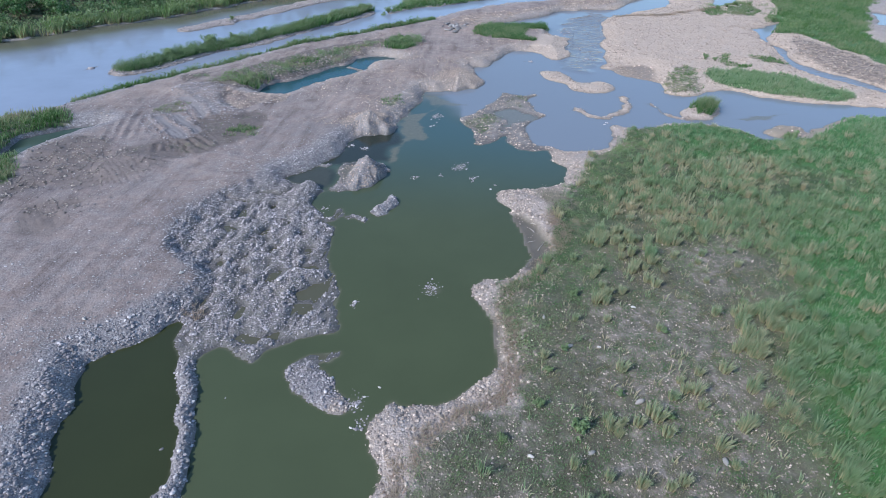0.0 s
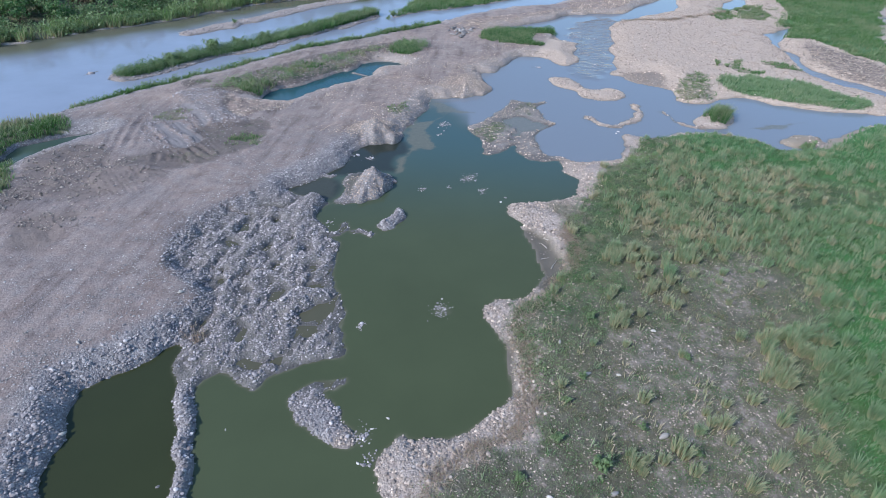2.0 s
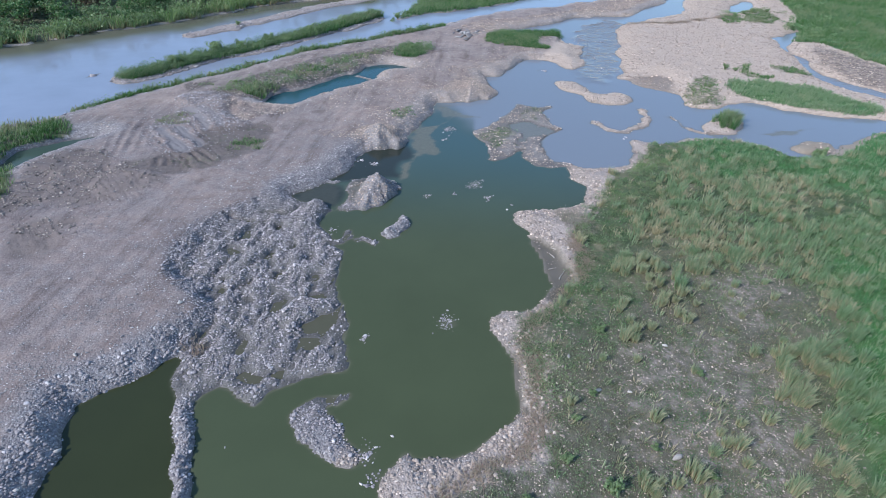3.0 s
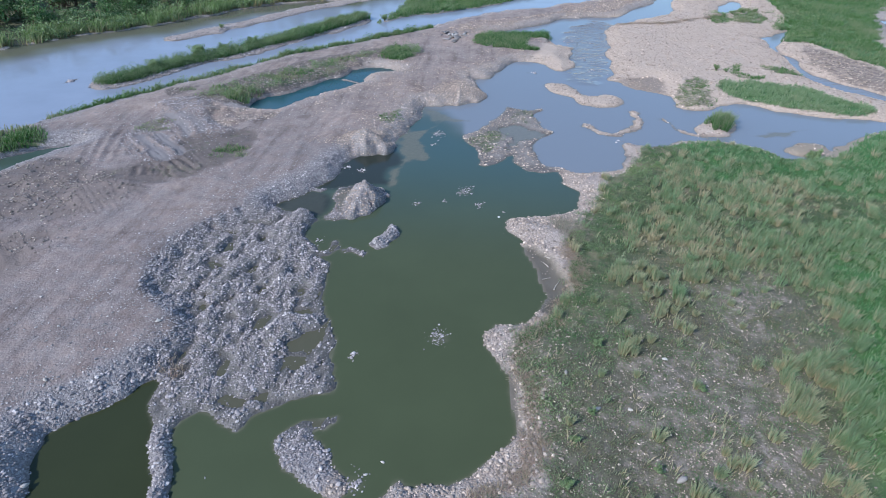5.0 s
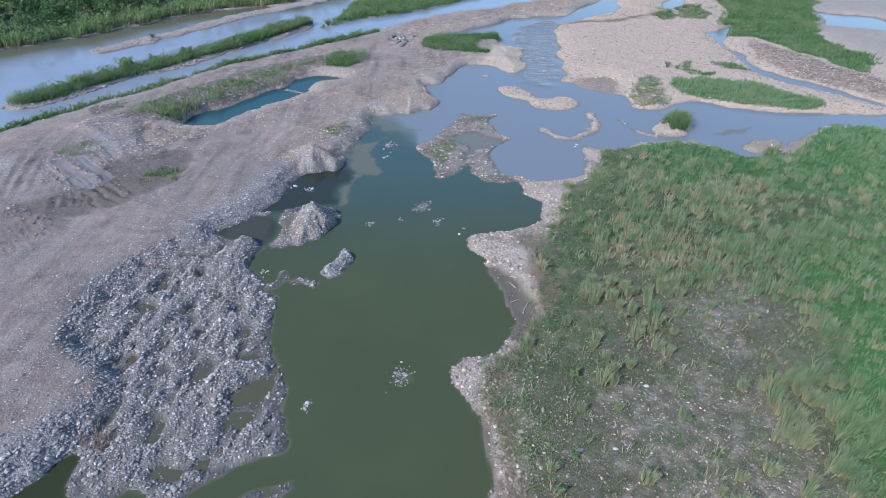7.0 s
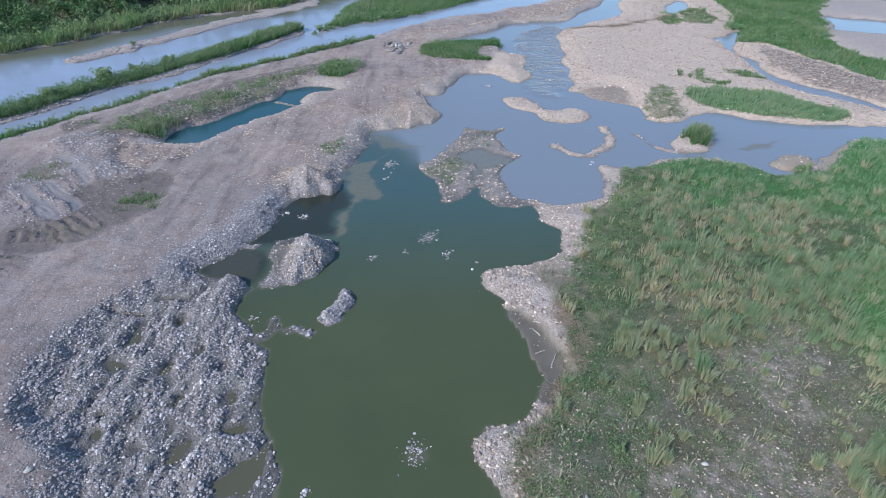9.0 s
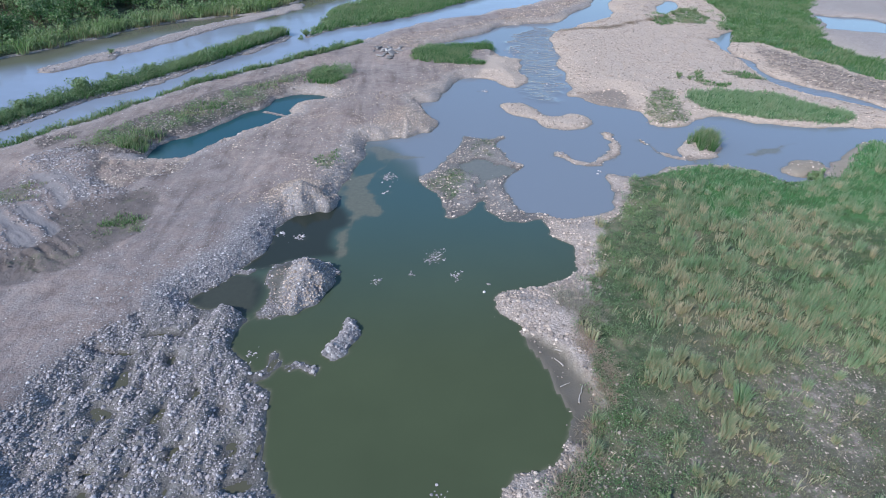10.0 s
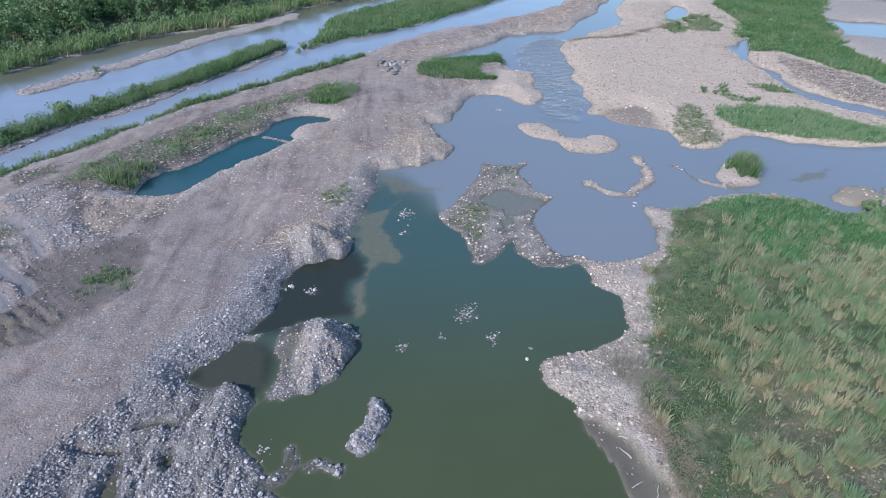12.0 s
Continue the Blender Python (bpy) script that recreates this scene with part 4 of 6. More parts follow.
    mud = np.maximum.reduce([step(-0.6, 0.1, inside_distance(wx, wy, MUDFLAT)), step(-0.3, 0.3, inside_distance(wx, wy, MUD_S)), 
                             0.95 * step(-0.2, 0.4, inside_distance(wx, wy, SAND_ISLE)), 0.95 * step(-0.3, 0.4, inside_distance(wx, wy, SAND_SHORE)), 0.35 * delta, 0.55 * rubble, 0.95 * skirt, step(-0.05, -0.2, z)])
    z = np.where((mud > 0.5) & (land > 0) & (west < 0.5) & (y < 50), np.minimum(z, 0.035 + 0.03 * land), z)
    soggy = step(-2.6, 0.6, inside_distance(wx, wy, WET_GRAVEL))
    z = np.where(z > 0.05, z * (1 - soggy) + 0.05 * soggy, z)
    warm = (1 - west) * step(60, 80, y) * (1 - 0.6 * step(62, 74, x)) + 0.45 * (1 - west) * step(80, 60, y) + 0.4 * west * step(56, 80, y)
    warm = np.maximum(warm * (1 - 0.7 * delta), np.maximum(0.8 * cut, 0.5 * dirt_path))
    warm = np.maximum(warm, 0.95 * np.maximum(step(-0.3, 0.4, inside_distance(wx, wy, SAND_SHORE)), step(-0.2, 0.4, inside_distance(wx, wy, SAND_ISLE))))
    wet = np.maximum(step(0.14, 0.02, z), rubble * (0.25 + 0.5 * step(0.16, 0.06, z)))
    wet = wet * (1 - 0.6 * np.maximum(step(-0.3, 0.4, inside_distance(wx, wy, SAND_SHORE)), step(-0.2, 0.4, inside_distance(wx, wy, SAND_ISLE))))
    scrub = field * step(-0.6, 0.8, ridge_distance(x, y, FIELD_WEST + FIELD_SOUTH[:7], 3.2) + (layered(x, y, 2.4, 69) - 0.5) * 3.5) * step(0.5, 1.0, land)
    # on the pond bank loam paints brown soil and the steep side's shade
    return dict(z=z, skirt=skirt, scrape=scrape, scrub=scrub, clear=clear, rake=rake, clay=clay, land=land, west=west, rubble=rubble, field=field, stony=stony, lush=np.maximum(bright * field, 0.7 * meadow), veg=veg, stony_soil=field * stony, mud=mud,
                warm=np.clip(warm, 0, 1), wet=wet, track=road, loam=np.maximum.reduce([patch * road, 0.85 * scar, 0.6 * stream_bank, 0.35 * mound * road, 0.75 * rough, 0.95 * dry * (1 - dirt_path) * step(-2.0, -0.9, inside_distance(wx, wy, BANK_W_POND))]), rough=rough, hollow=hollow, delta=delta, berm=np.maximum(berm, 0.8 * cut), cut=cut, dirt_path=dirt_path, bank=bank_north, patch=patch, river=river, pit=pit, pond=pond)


def graded(marks):
    """Coordinates from bands of (start, step); the last is the end."""
    out = [marks[0][0]]
    for (a, s), (b, _) in zip(marks, marks[1:]):
        n = max(1, round((b - a) / s))
        out += [a + (b - a) * (k + 1) / n for k in range(n)]
    return np.array(out)


def sheet(name, X, Y, Z, keep, fields, mat):
    """A grid mesh over the plan; only the cells marked in keep are made."""
    ny, nx = X.shape
    index = np.arange(nx * ny).reshape(ny, nx)
    quads = np.stack([index[:-1, :-1], index[:-1, 1:], index[1:, 1:], index[1:, :-1]], -1)[keep].reshape(-1, 4)
    used = np.unique(quads)
    back_to = np.zeros(nx * ny, np.int64)
    back_to[used] = np.arange(len(used))
    me = bpy.data.meshes.new(name)
    fill(me, np.stack([X.ravel(), Y.ravel(), Z.ravel()], 1)[used], back_to[quads], 4)
    for key, values in fields.items():
        me.attributes.new(key, "FLOAT", "POINT").data.foreach_set("value", values.ravel()[used].astype(np.float32))
    me.polygons.foreach_set("use_smooth", np.ones(len(quads), bool))
    me.materials.append(mat)
    return new(name, me)


def fill(me, verts, faces, corners):
    """Vertices and equal-sided faces into a mesh, quickly."""
    me.vertices.add(len(verts))
    me.vertices.foreach_set("co", np.asarray(verts, np.float32).ravel())
    me.loops.add(faces.size)
    me.loops.foreach_set("vertex_index", np.asarray(faces, np.int32).ravel())
    me.polygons.add(len(faces))
    me.polygons.foreach_set("loop_start", np.arange(0, faces.size, corners, dtype=np.int32))
    me.update(calc_edges=True)


xs = graded([(-900, 120), (-180, 12), (-95, 2.0), (-60, 0.6), (-34, 0.22), (-24, 0.23), (22, 0.45), (62, 1.0), (110, 12), (200, 120), (900, 1)])
ys = graded([(-500, 100), (-20, 5), (14, 0.4), (18, 0.22), (46, 0.18), (64, 0.33), (98, 0.6), (175, 12), (260, 120), (1200, 1)])
GX, GY = np.meshgrid(xs, ys)
LAND = {k: v.reshape(GX.shape) for k, v in lie(GX.ravel(), GY.ravel()).items()}
every_cell = np.ones((len(ys) - 1, len(xs) - 1), bool)
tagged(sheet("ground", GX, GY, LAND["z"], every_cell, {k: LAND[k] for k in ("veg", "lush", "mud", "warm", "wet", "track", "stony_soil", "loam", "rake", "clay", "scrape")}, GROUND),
                "grey river gravel flats with packed track, silt and grassy soil", "ground", kind="structure")

LAND["slope"] = np.hypot(np.gradient(LAND["z"], ys, axis=0), np.gradient(LAND["z"], xs, axis=1))

# water stands at one level; each body of it is a sheet of its own
wetted = LAND["z"] < 0.02
soaked = np.zeros(wetted.shape, bool)
for dy in (-1, 0, 1):
    for dx in (-1, 0, 1):
        soaked |= np.roll(np.roll(wetted, dy, 0), dx, 1)
cell = soaked[:-1, :-1] & soaked[1:, 1:]
mean = lambda k: (LAND[k][:-1, :-1] + LAND[k][1:, 1:]) / 2
in_river, in_pit, in_pond = mean("river") > -1.5, mean("pit") > -1.0, (mean("pond") > -1.5)
depth = np.maximum(-LAND["z"], 0)
mouth = GY - np.interp(GX, [-6, -2, 0.5, 3, 5.5, 8, 10, 13], [73, 71, 67.5, 64, 63.8, 60.5, 59.3, 58])
silt = step(-0.4, 0.8, mouth) * step(0.3, 1.0, GX) + step(-3.0, 5.0, mouth + (layered(GX, GY, 4, 71) - 0.5) * 3) * step(1.0, 0.3, GX)
# olive strip by the far bank: murky water plus mirrored trees, put into silt
far_side = line_distance(GX.ravel(), GY.ravel(), np.array([(-150, 20)] + RIVER_NORTH_W + RIVER_NORTH_E)).reshape(GX.shape)
silt = np.where(LAND["river"] > -1.5, step(9.5, 3.0, far_side + (layered(GX, GY, 6, 72) - 0.5) * 4), silt)
# water coloured near black inside two outlines beside the pile isle
dark_pool = np.maximum(step(-0.7, 0.3, inside_distance(GX, GY, DARK_POOL_NORTH)), step(-0.6, 0.4, inside_distance(GX, GY, DARK_POOL_SOUTH)))
riffle = (0.5 + 0.8 * layered(GX, GY, 2.5, 75)) * step(-0.8, 0.8, inside_distance(GX, GY, RIFFLE_BED) + (layered(GX, GY, 2.0, 76) - 0.5) * 3) + 0.4 * step(2.5, 0.5, line_distance(GX, GY, np.array([(50, 105), (48.5, 93), (55, 82)])))
level = np.zeros(GX.shape)
mire = LAND["rubble"] * step(0.0, 0.2, LAND["land"])
north = step(44, 66, GY)
waters = (("pool_water", cell & ~in_river & ~in_pit & ~in_pond, POOL_WATER, "still olive green pool water, silty and blue-grey in the lagoon"),
          ("river_water", cell & in_river, RIVER_WATER, "calm silty river water mirroring a pale blue sky"),
          ("pit_water", cell & in_pit & ~in_river, PIT_WATER, "dark green still water in a dug gravel pit"),
          ("pond_water", cell & in_pond & ~in_river & ~in_pit, POND_WATER, "clear teal water in a narrow gravel pond"))
for name, keep, mat, label in waters:
    tagged(sheet(name, GX, GY, level, keep, {"depth": depth, "silt": silt, "riffle": riffle, "dark_pool": dark_pool, "north": north, "mire": mire}, mat), label, "water", kind="structure")


# ---- helpers for loose things ----
rng = np.random.default_rng(7)


def at_plan(key, x, y):
    """A zone's value at plan points, read off the ground sheet."""
    i = np.clip(np.searchsorted(xs, x) - 1, 0, len(xs) - 2)
    j = np.clip(np.searchsorted(ys, y) - 1, 0, len(ys) - 2)
    u, v = (x - xs[i]) / (xs[i + 1] - xs[i]), (y - ys[j]) / (ys[j + 1] - ys[j])
    f = LAND[key]
    return f[j, i] * (1 - u) * (1 - v) + f[j, i + 1] * u * (1 - v) + f[j + 1, i] * (1 - u) * v + f[j + 1, i + 1] * u * v


def strewn(box, per_square_metre, chance):
    """Random plan points in a box (x0, x1, y0, y1), kept by a chance that depends on the place."""
    n = int((box[1] - box[0]) * (box[3] - box[2]) * per_square_metre)
    x, y = rng.uniform(box[0], box[1], n), rng.uniform(box[2], box[3], n)
    ok = rng.random(n) < chance(x, y)
    return x[ok], y[ok]


def ball(cuts):
    bm = bmesh.new()
    bmesh.ops.create_icosphere(bm, subdivisions=cuts, radius=1.0)
    v = np.array([p.co[:] for p in bm.verts])
    f = np.array([[p.index for p in q.verts] for q in bm.faces])
    bm.free()
    return v, f


def octahedron():
    """A small stone's coarse shape."""
    v = np.array([(1, 0.1, 0), (-1, 0, 0.1), (0.1, 1, 0), (0, -1, -0.1), (0.1, 0, 1), (0, 0.1, -1)], float) * 1.08
    return v, np.array([(0, 2, 4), (2, 1, 4), (1, 3, 4), (3, 0, 4), (2, 0, 5), (1, 2, 5), (3, 1, 5), (0, 3, 5)])


def rocky(v, seed):
    """A worn cobble out of a ball: a few flattened sides and an uneven skin."""
    r = np.random.default_rng(seed)
    out = v.copy()
    for _ in range(5):
        n = r.normal(size=3)
        n /= np.linalg.norm(n)
        over = np.maximum(out @ n - r.uniform(0.55, 0.85), 0)
        out -= over[:, None] * n
    return out * (1 + r.normal(0, 0.05, (len(v), 1))) * (1.0, r.uniform(0.65, 0.9), r.uniform(0.45, 0.7))


def link_mesh(name, verts, faces, corners, mat, smooth_faces=True):
    me = bpy.data.meshes.new(name)
    fill(me, verts, faces, corners)
    me.polygons.foreach_set("use_smooth", np.full(len(faces), smooth_faces))
    me.materials.append(mat)
    return me


def stone_bed(name, x, y, size, mat, label, bury=0.15, lift=None, far_off=False, shelf=-9.0):
    """Many loose stones as one mesh, each its own island, lying on the ground."""
    z = np.maximum(at_plan("z", x, y), shelf) if lift is None else lift
    small = np.full(len(x), True) if far_off else size < 0.065
    verts, faces, count = [], [], 0
    for (v, f), pick in ((octahedron(), small), (ball(1), ~small)):
        kinds, r, n = np.stack([rocky(v, 100 + k) for k in range(9)]), size[pick], int(pick.sum())
        kind, spin, tilt = rng.integers(0, 9, n), rng.uniform(0, 6.283, n), rng.normal(0, 0.25, n)
        p = kinds[kind] * r[:, None, None]
        c, s = np.cos(tilt)[:, None], np.sin(tilt)[:, None]
        p = np.stack([p[..., 0], p[..., 1] * c - p[..., 2] * s, p[..., 1] * s + p[..., 2] * c], -1)
        c, s = np.cos(spin)[:, None], np.sin(spin)[:, None]
        p = np.stack([p[..., 0] * c - p[..., 1] * s, p[..., 0] * s + p[..., 1] * c, p[..., 2]], -1)
        p += np.stack([x[pick], y[pick], z[pick] + r * (0.45 - bury)], -1)[:, None, :]
        verts.append(p.reshape(-1, 3))
        faces.append((f[None] + (np.arange(n) * len(v))[:, None, None]).reshape(-1, 3) + count)
        count += n * len(v)
    ob = new(name, link_mesh(name, np.concatenate(verts), np.concatenate(faces), 3, mat, False))
    return tagged(ob, label, "stones", kind="stuff")


WIND = 0.3  # blades lean towards +x
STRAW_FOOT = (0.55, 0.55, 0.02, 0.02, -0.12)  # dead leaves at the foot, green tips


def blades(x, y, z, count, height, spread, width, dryness, lean=0.32, bend=True, wind=WIND, drift=0.15, ripe=None):
    """Grass blades: per tuft arrays of place, height, spread and dryness; returns vertices, triangles and each vertex's dryness."""
    n = len(x)
    k = n * count
    rep = lambda a: np.repeat(np.broadcast_to(a, n), count)
    az, far = rng.uniform(0, 6.283, k), np.sqrt(rng.random(k))
    rx, ry = rep(x) + np.cos(az) * far * rep(spread), rep(y) + np.sin(az) * far * rep(spread)
    h = rep(height) * rng.uniform(0.55, 1.15, k)
    out = lean * (0.3 + far) * rng.uniform(0.5, 1.5, k)
    gx = np.cos(az) * out + wind * rng.uniform(0.4, 1.2, k)
    gy = np.sin(az) * out + wind * drift
    w = rep(width) * rng.uniform(0.6, 1.3, k)
    face = rng.uniform(0, 6.283, k)
    wx, wy = np.cos(face) * w, np.sin(face) * w
    base = rep(z)
    root = np.stack([rx, ry, base - 0.04], -1)
    side = np.stack([wx, wy, np.zeros(k)], -1)
    if bend:
        mid = root + np.stack([gx * h * 0.35, gy * h * 0.35, h * 0.62], -1)
        tip = root + np.stack([gx * h * 1.05, gy * h * 1.05, h * (1.0 - 0.18 * np.minimum(np.hypot(gx, gy), 1.5))], -1)
        v = np.stack([root - side, root + side, mid - side * 0.8, mid + side * 0.8, tip], 1)
        f = np.array([(0, 1, 3), (0, 3, 2), (2, 3, 4)])
    else:
        tip = root + np.stack([gx * h, gy * h, h], -1)
        v = np.stack([root - side, root + side, tip], 1)
        f = np.array([(0, 1, 2)])
    faces = (f[None] + (np.arange(k) * v.shape[1])[:, None, None]).reshape(-1, 3)
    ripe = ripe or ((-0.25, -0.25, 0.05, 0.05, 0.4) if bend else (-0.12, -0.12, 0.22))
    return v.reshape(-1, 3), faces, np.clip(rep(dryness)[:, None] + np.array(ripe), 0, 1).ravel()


def plant_mesh(name, v, f, dry, mat):
    me = link_mesh(name, v, f, 3, mat, False)
    me.attributes.new("dry", "FLOAT", "POINT").data.foreach_set("value", dry.astype(np.float32))
    return me


def sward(name, x, y, count, height, spread, width, dryness, mat, label, category="grass", **more):
    z = at_plan("z", x, y)
    v, f, d = blades(x, y, z, count, height, spread, width, dryness, **more)
    return tagged(new(name, plant_mesh(name, v, f, d, mat)), label, category, kind="stuff")


# ---- loose river stones ----
def shore_chance(x, y):
    land, wet_side = at_plan("land", x, y), at_plan("z", x, y)
    veg = at_plan("veg", x, y)
    band = np.maximum(step(-0.22, 0.05, land) * step(-0.14, -0.03, wet_side), 0.16 * step(-0.65, 0.0, land) * step(0.45, 0.65, layered(x, y, 1.1, 82))) * step(3.2, 0.8, land)
    band = band * (1 - at_plan("west", x, y) * 0.75 * step(1.4, 2.2, land)) + 0.8 * at_plan("west", x, y) * step(0.28, 0.5, at_plan("slope", x, y)) * step(0, 0.2, land) * np.where(y < 50, 1, step(5.0, 3.5, land))
    return np.minimum(band, 1) * (1 - 0.8 * at_plan("delta", x, y)) * (1 - 0.97 * np.clip(1.3 * at_plan("mud", x, y), 0, 1)) * (1 - 0.6 * veg) * (0.45 + 0.55 * step(0.35, 0.6, layered(x, y, 1.3, 81)))


x, y = strewn((-24, 24, 17.5, 62), 95, lambda x, y: shore_chance(x, y) * (1 - at_plan("rubble", x, y)) * (1 - 0.6 * (1 - at_plan("west", x, y)) * step(0.3, 2.2, at_plan("land", x, y))))
east = at_plan("west", x, y) < 0.5
# warm sunlight on this shore is put into the stone colour
stone_bed("east_shore_cobbles", x[east], y[east], np.clip(rng.lognormal(-2.95, 0.4, east.sum()), 0.025, 0.14), WARM_STONE, "warm pale cobbles along the meadow side of the pools", shelf=-0.03)
x, y = x[~east], y[~east]
stone_bed("shore_cobbles", x, y, np.clip(rng.lognormal(-2.95, 0.38, len(x)), 0.025, 0.14), STONE, "pale grey rounded cobbles strewn along the pool shore", shelf=-0.03)
x, y = strewn((-22, -3, 28, 53), 250, lambda x, y: np.minimum(1, 2.5 * at_plan("rubble", x, y)) * step(-0.06, 0.03, at_plan("z", x, y)) * (0.1 + 0.3 * step(0.9, 0.6, at_plan("rubble", x, y)) + 0.72 * step(0.05, 0.2, at_plan("z", x, y)) * (0.5 + 0.5 * step(0.4, 0.6, layered(x, y, 0.8, 83)))))
stone_bed("rubble_cobbles", x, y, np.clip(rng.lognormal(-3.08, 0.38, len(x)), 0.025, 0.15), STONE, "heaped grey cobbles of worked-over river rubble")
x, y = strewn((-48, 64, 62, 130), 16, lambda x, y: shore_chance(x, y))
river_side = at_plan("river", x, y) > -6
stone_bed("river_cobbles", x[river_side], y[river_side], np.clip(rng.lognormal(-2.4, 0.35, river_side.sum()), 0.05, 0.2), STONE, "grey cobbles along the river bars and banks", far_off=True, shelf=-0.04)
x, y = x[~river_side], y[~river_side]
stone_bed("lagoon_cobbles", x, y, np.clip(rng.lognormal(-2.55, 0.33, len(x)), 0.04, 0.17), WARM_STONE, "warm grey cobbles along the lagoon shores and bars", far_off=True, shelf=-0.04)
x, y = strewn((-46, 4, 17.5, 100), 12.0, lambda x, y: at_plan("west", x, y) * step(0.4, 1.2, at_plan("land", x, y)) * (1 - at_plan("rubble", x, y)) * (1 - 0.8 * at_plan("patch", x, y))
              * (0.12 + 0.5 * step(0.52, 0.68, layered(x, y, 3.5, 85)) + 0.5 * step(5.0, 2.0, at_plan("land", x, y)) + 0.3 * at_plan("berm", x, y) + 0.6 * step(-0.5, 0.5, inside_distance(x, y, BANK_W_POND))))
stone_bed("track_pebbles", x, y, np.clip(rng.lognormal(-3.1, 0.4, len(x)), 0.02, 0.12), TRACK_STONE, "small grey stones scattered over the packed gravel track", far_off=True)
x, y = strewn((-32, -9, 17.5, 58), 60, lambda x, y: at_plan("west", x, y) * (1 - at_plan("rubble", x, y)) * step(1.2, 2.0, at_plan("land", x, y)) * np.maximum(step(-6.5, -0.5, inside_distance(x, y, RUBBLE) + (layered(x, y, 2.5, 117) - 0.5) * 4),
              step(8.0, 1.5, at_plan("land", x, y) + (layered(x, y, 2.5, 118) - 0.5) * 5)) * (0.25 + 0.75 * step(0.4, 0.6, layered(x, y, 1.0, 119))))
stone_bed("edge_pebbles", x, y, np.clip(rng.lognormal(-3.25, 0.32, len(x)), 0.02, 0.07), TRACK_STONE, "loose grey pebbles along the edge of the gravel track", far_off=True)
x, y = strewn((-16, 12, 62, 113), 24, lambda x, y: at_plan("west", x, y) * step(0.1, 0.5, at_plan("land", x, y)) * step(6.5, 2.5, at_plan("land", x, y) + (layered(x, y, 3.0, 120) - 0.5) * 4) * step(-3, -6, at_plan("river", x, y)) * (0.3 + 0.7 * step(0.4, 0.6, layered(x, y, 1.6, 121))))
stone_bed("north_bank_cobbles", x, y, np.clip(rng.lognormal(-2.75, 0.33, len(x)), 0.035, 0.14), BAR_STONE, "pale tan cobbles on the bank above the lagoon", far_off=True)
x, y = strewn((-6, 46, 106, 160), 11, lambda x, y: step(-0.3, 0.4, inside_distance(x, y, RIDGE_SLOPE)) * step(0.05, 0.3, at_plan("land", x, y)) * (0.4 + 0.6 * step(0.4, 0.6, layered(x, y, 1.6, 122))))
stone_bed("ridge_cobbles", x, y, np.clip(rng.lognormal(-2.2, 0.33, len(x)), 0.06, 0.24), BAR_STONE, "large pale cobbles on the slope of a gravel ridge", far_off=True)
x, y = strewn((-35, -17, 60, 75), 60, lambda x, y: at_plan("berm", x, y) * (0.35 + 0.65 * step(0.4, 0.6, layered(x, y, 1.5, 86))))
grey = at_plan("cut", x, y) < 0.5
stone_bed("berm_stones", x[grey], y[grey], np.clip(rng.lognormal(-2.6, 0.35, grey.sum()), 0.04, 0.16), STONE, "grey stones pushed up into a low berm by the pond", far_off=True)
stone_bed("cut_bank_stones", x[~grey], y[~grey], np.clip(rng.lognormal(-2.75, 0.4, (~grey).sum()), 0.03, 0.14), WARM_STONE, "tan stones in the broken bank at the pond's end", far_off=True)
x, y = strewn((48, 63, 76, 110), 9, lambda x, y: step(-0.6, 0.6, inside_distance(x, y, STONY_BANK)) * step(0.1, 0.4, at_plan("land", x, y)) * (0.3 + 0.7 * step(0.4, 0.6, layered(x, y, 2.0, 88))))
stone_bed("stream_bank_stones", x, y, np.clip(rng.lognormal(-2.1, 0.4, len(x)), 0.06, 0.3), BROWN_STONE, "rough brown stones on the bank of a small stream", far_off=True)
x, y = strewn((32, 39, 65, 70), 4, lambda x, y: step(-0.1, 0.3, inside_distance(x, y, SAND_ISLE)) * step(0.4, 0.6, layered(x, y, 1.0, 90)))
stone_bed("sand_isle_stones", x, y, rng.uniform(0.05, 0.14, len(x)), WARM_STONE, "tan stones on a small sandy islet")
x, y = strewn((-34, -8, 71, 98), 14, lambda x, y: step(-2.0, -1.2, inside_distance(x, y, BANK_W_POND)) * (1 - at_plan("dirt_path", x, y)) * step(0, 0.3, at_plan("land", x, y)))
stone_bed("pond_bank_stones", x, y, np.clip(rng.lognormal(-2.4, 0.4, len(x)), 0.05, 0.22), BROWN_STONE, "rough brownish stones on the bank of the pond", far_off=True)
for line, half in ((HEDGE_ISLE_W, 2.3), (HEDGE_ISLE_E, 2.3)):
    lx, ly = np.array(line).T
    x, y = strewn((lx.min() - 3, lx.max() + 3, ly.min() - 3, ly.max() + 3), 9, lambda x, y: step(-0.3, 0.1, ridge_distance(x, y, line, half)) * step(1.1, 0.7, ridge_distance(x, y, line, half)))
    stone_bed("island_rim_stones", x, y, np.clip(rng.lognormal(-2.0, 0.4, len(x)), 0.07, 0.3), STONE, "pale stones edging a narrow river island", far_off=True)
x, y = strewn((-46, -24, 42, 66), 30, lambda x, y: np.maximum(at_plan("rough", x, y), 0.5 * at_plan("clay", x, y)) * (0.25 + 0.75 * step(0.42, 0.6, layered(x, y, 1.4, 112))))
stone_bed("rough_ground_stones", x, y, np.clip(rng.lognormal(-2.6, 0.4, len(x)), 0.04, 0.18), BROWN_STONE, "brownish stones on rough dug-over ground", far_off=True)
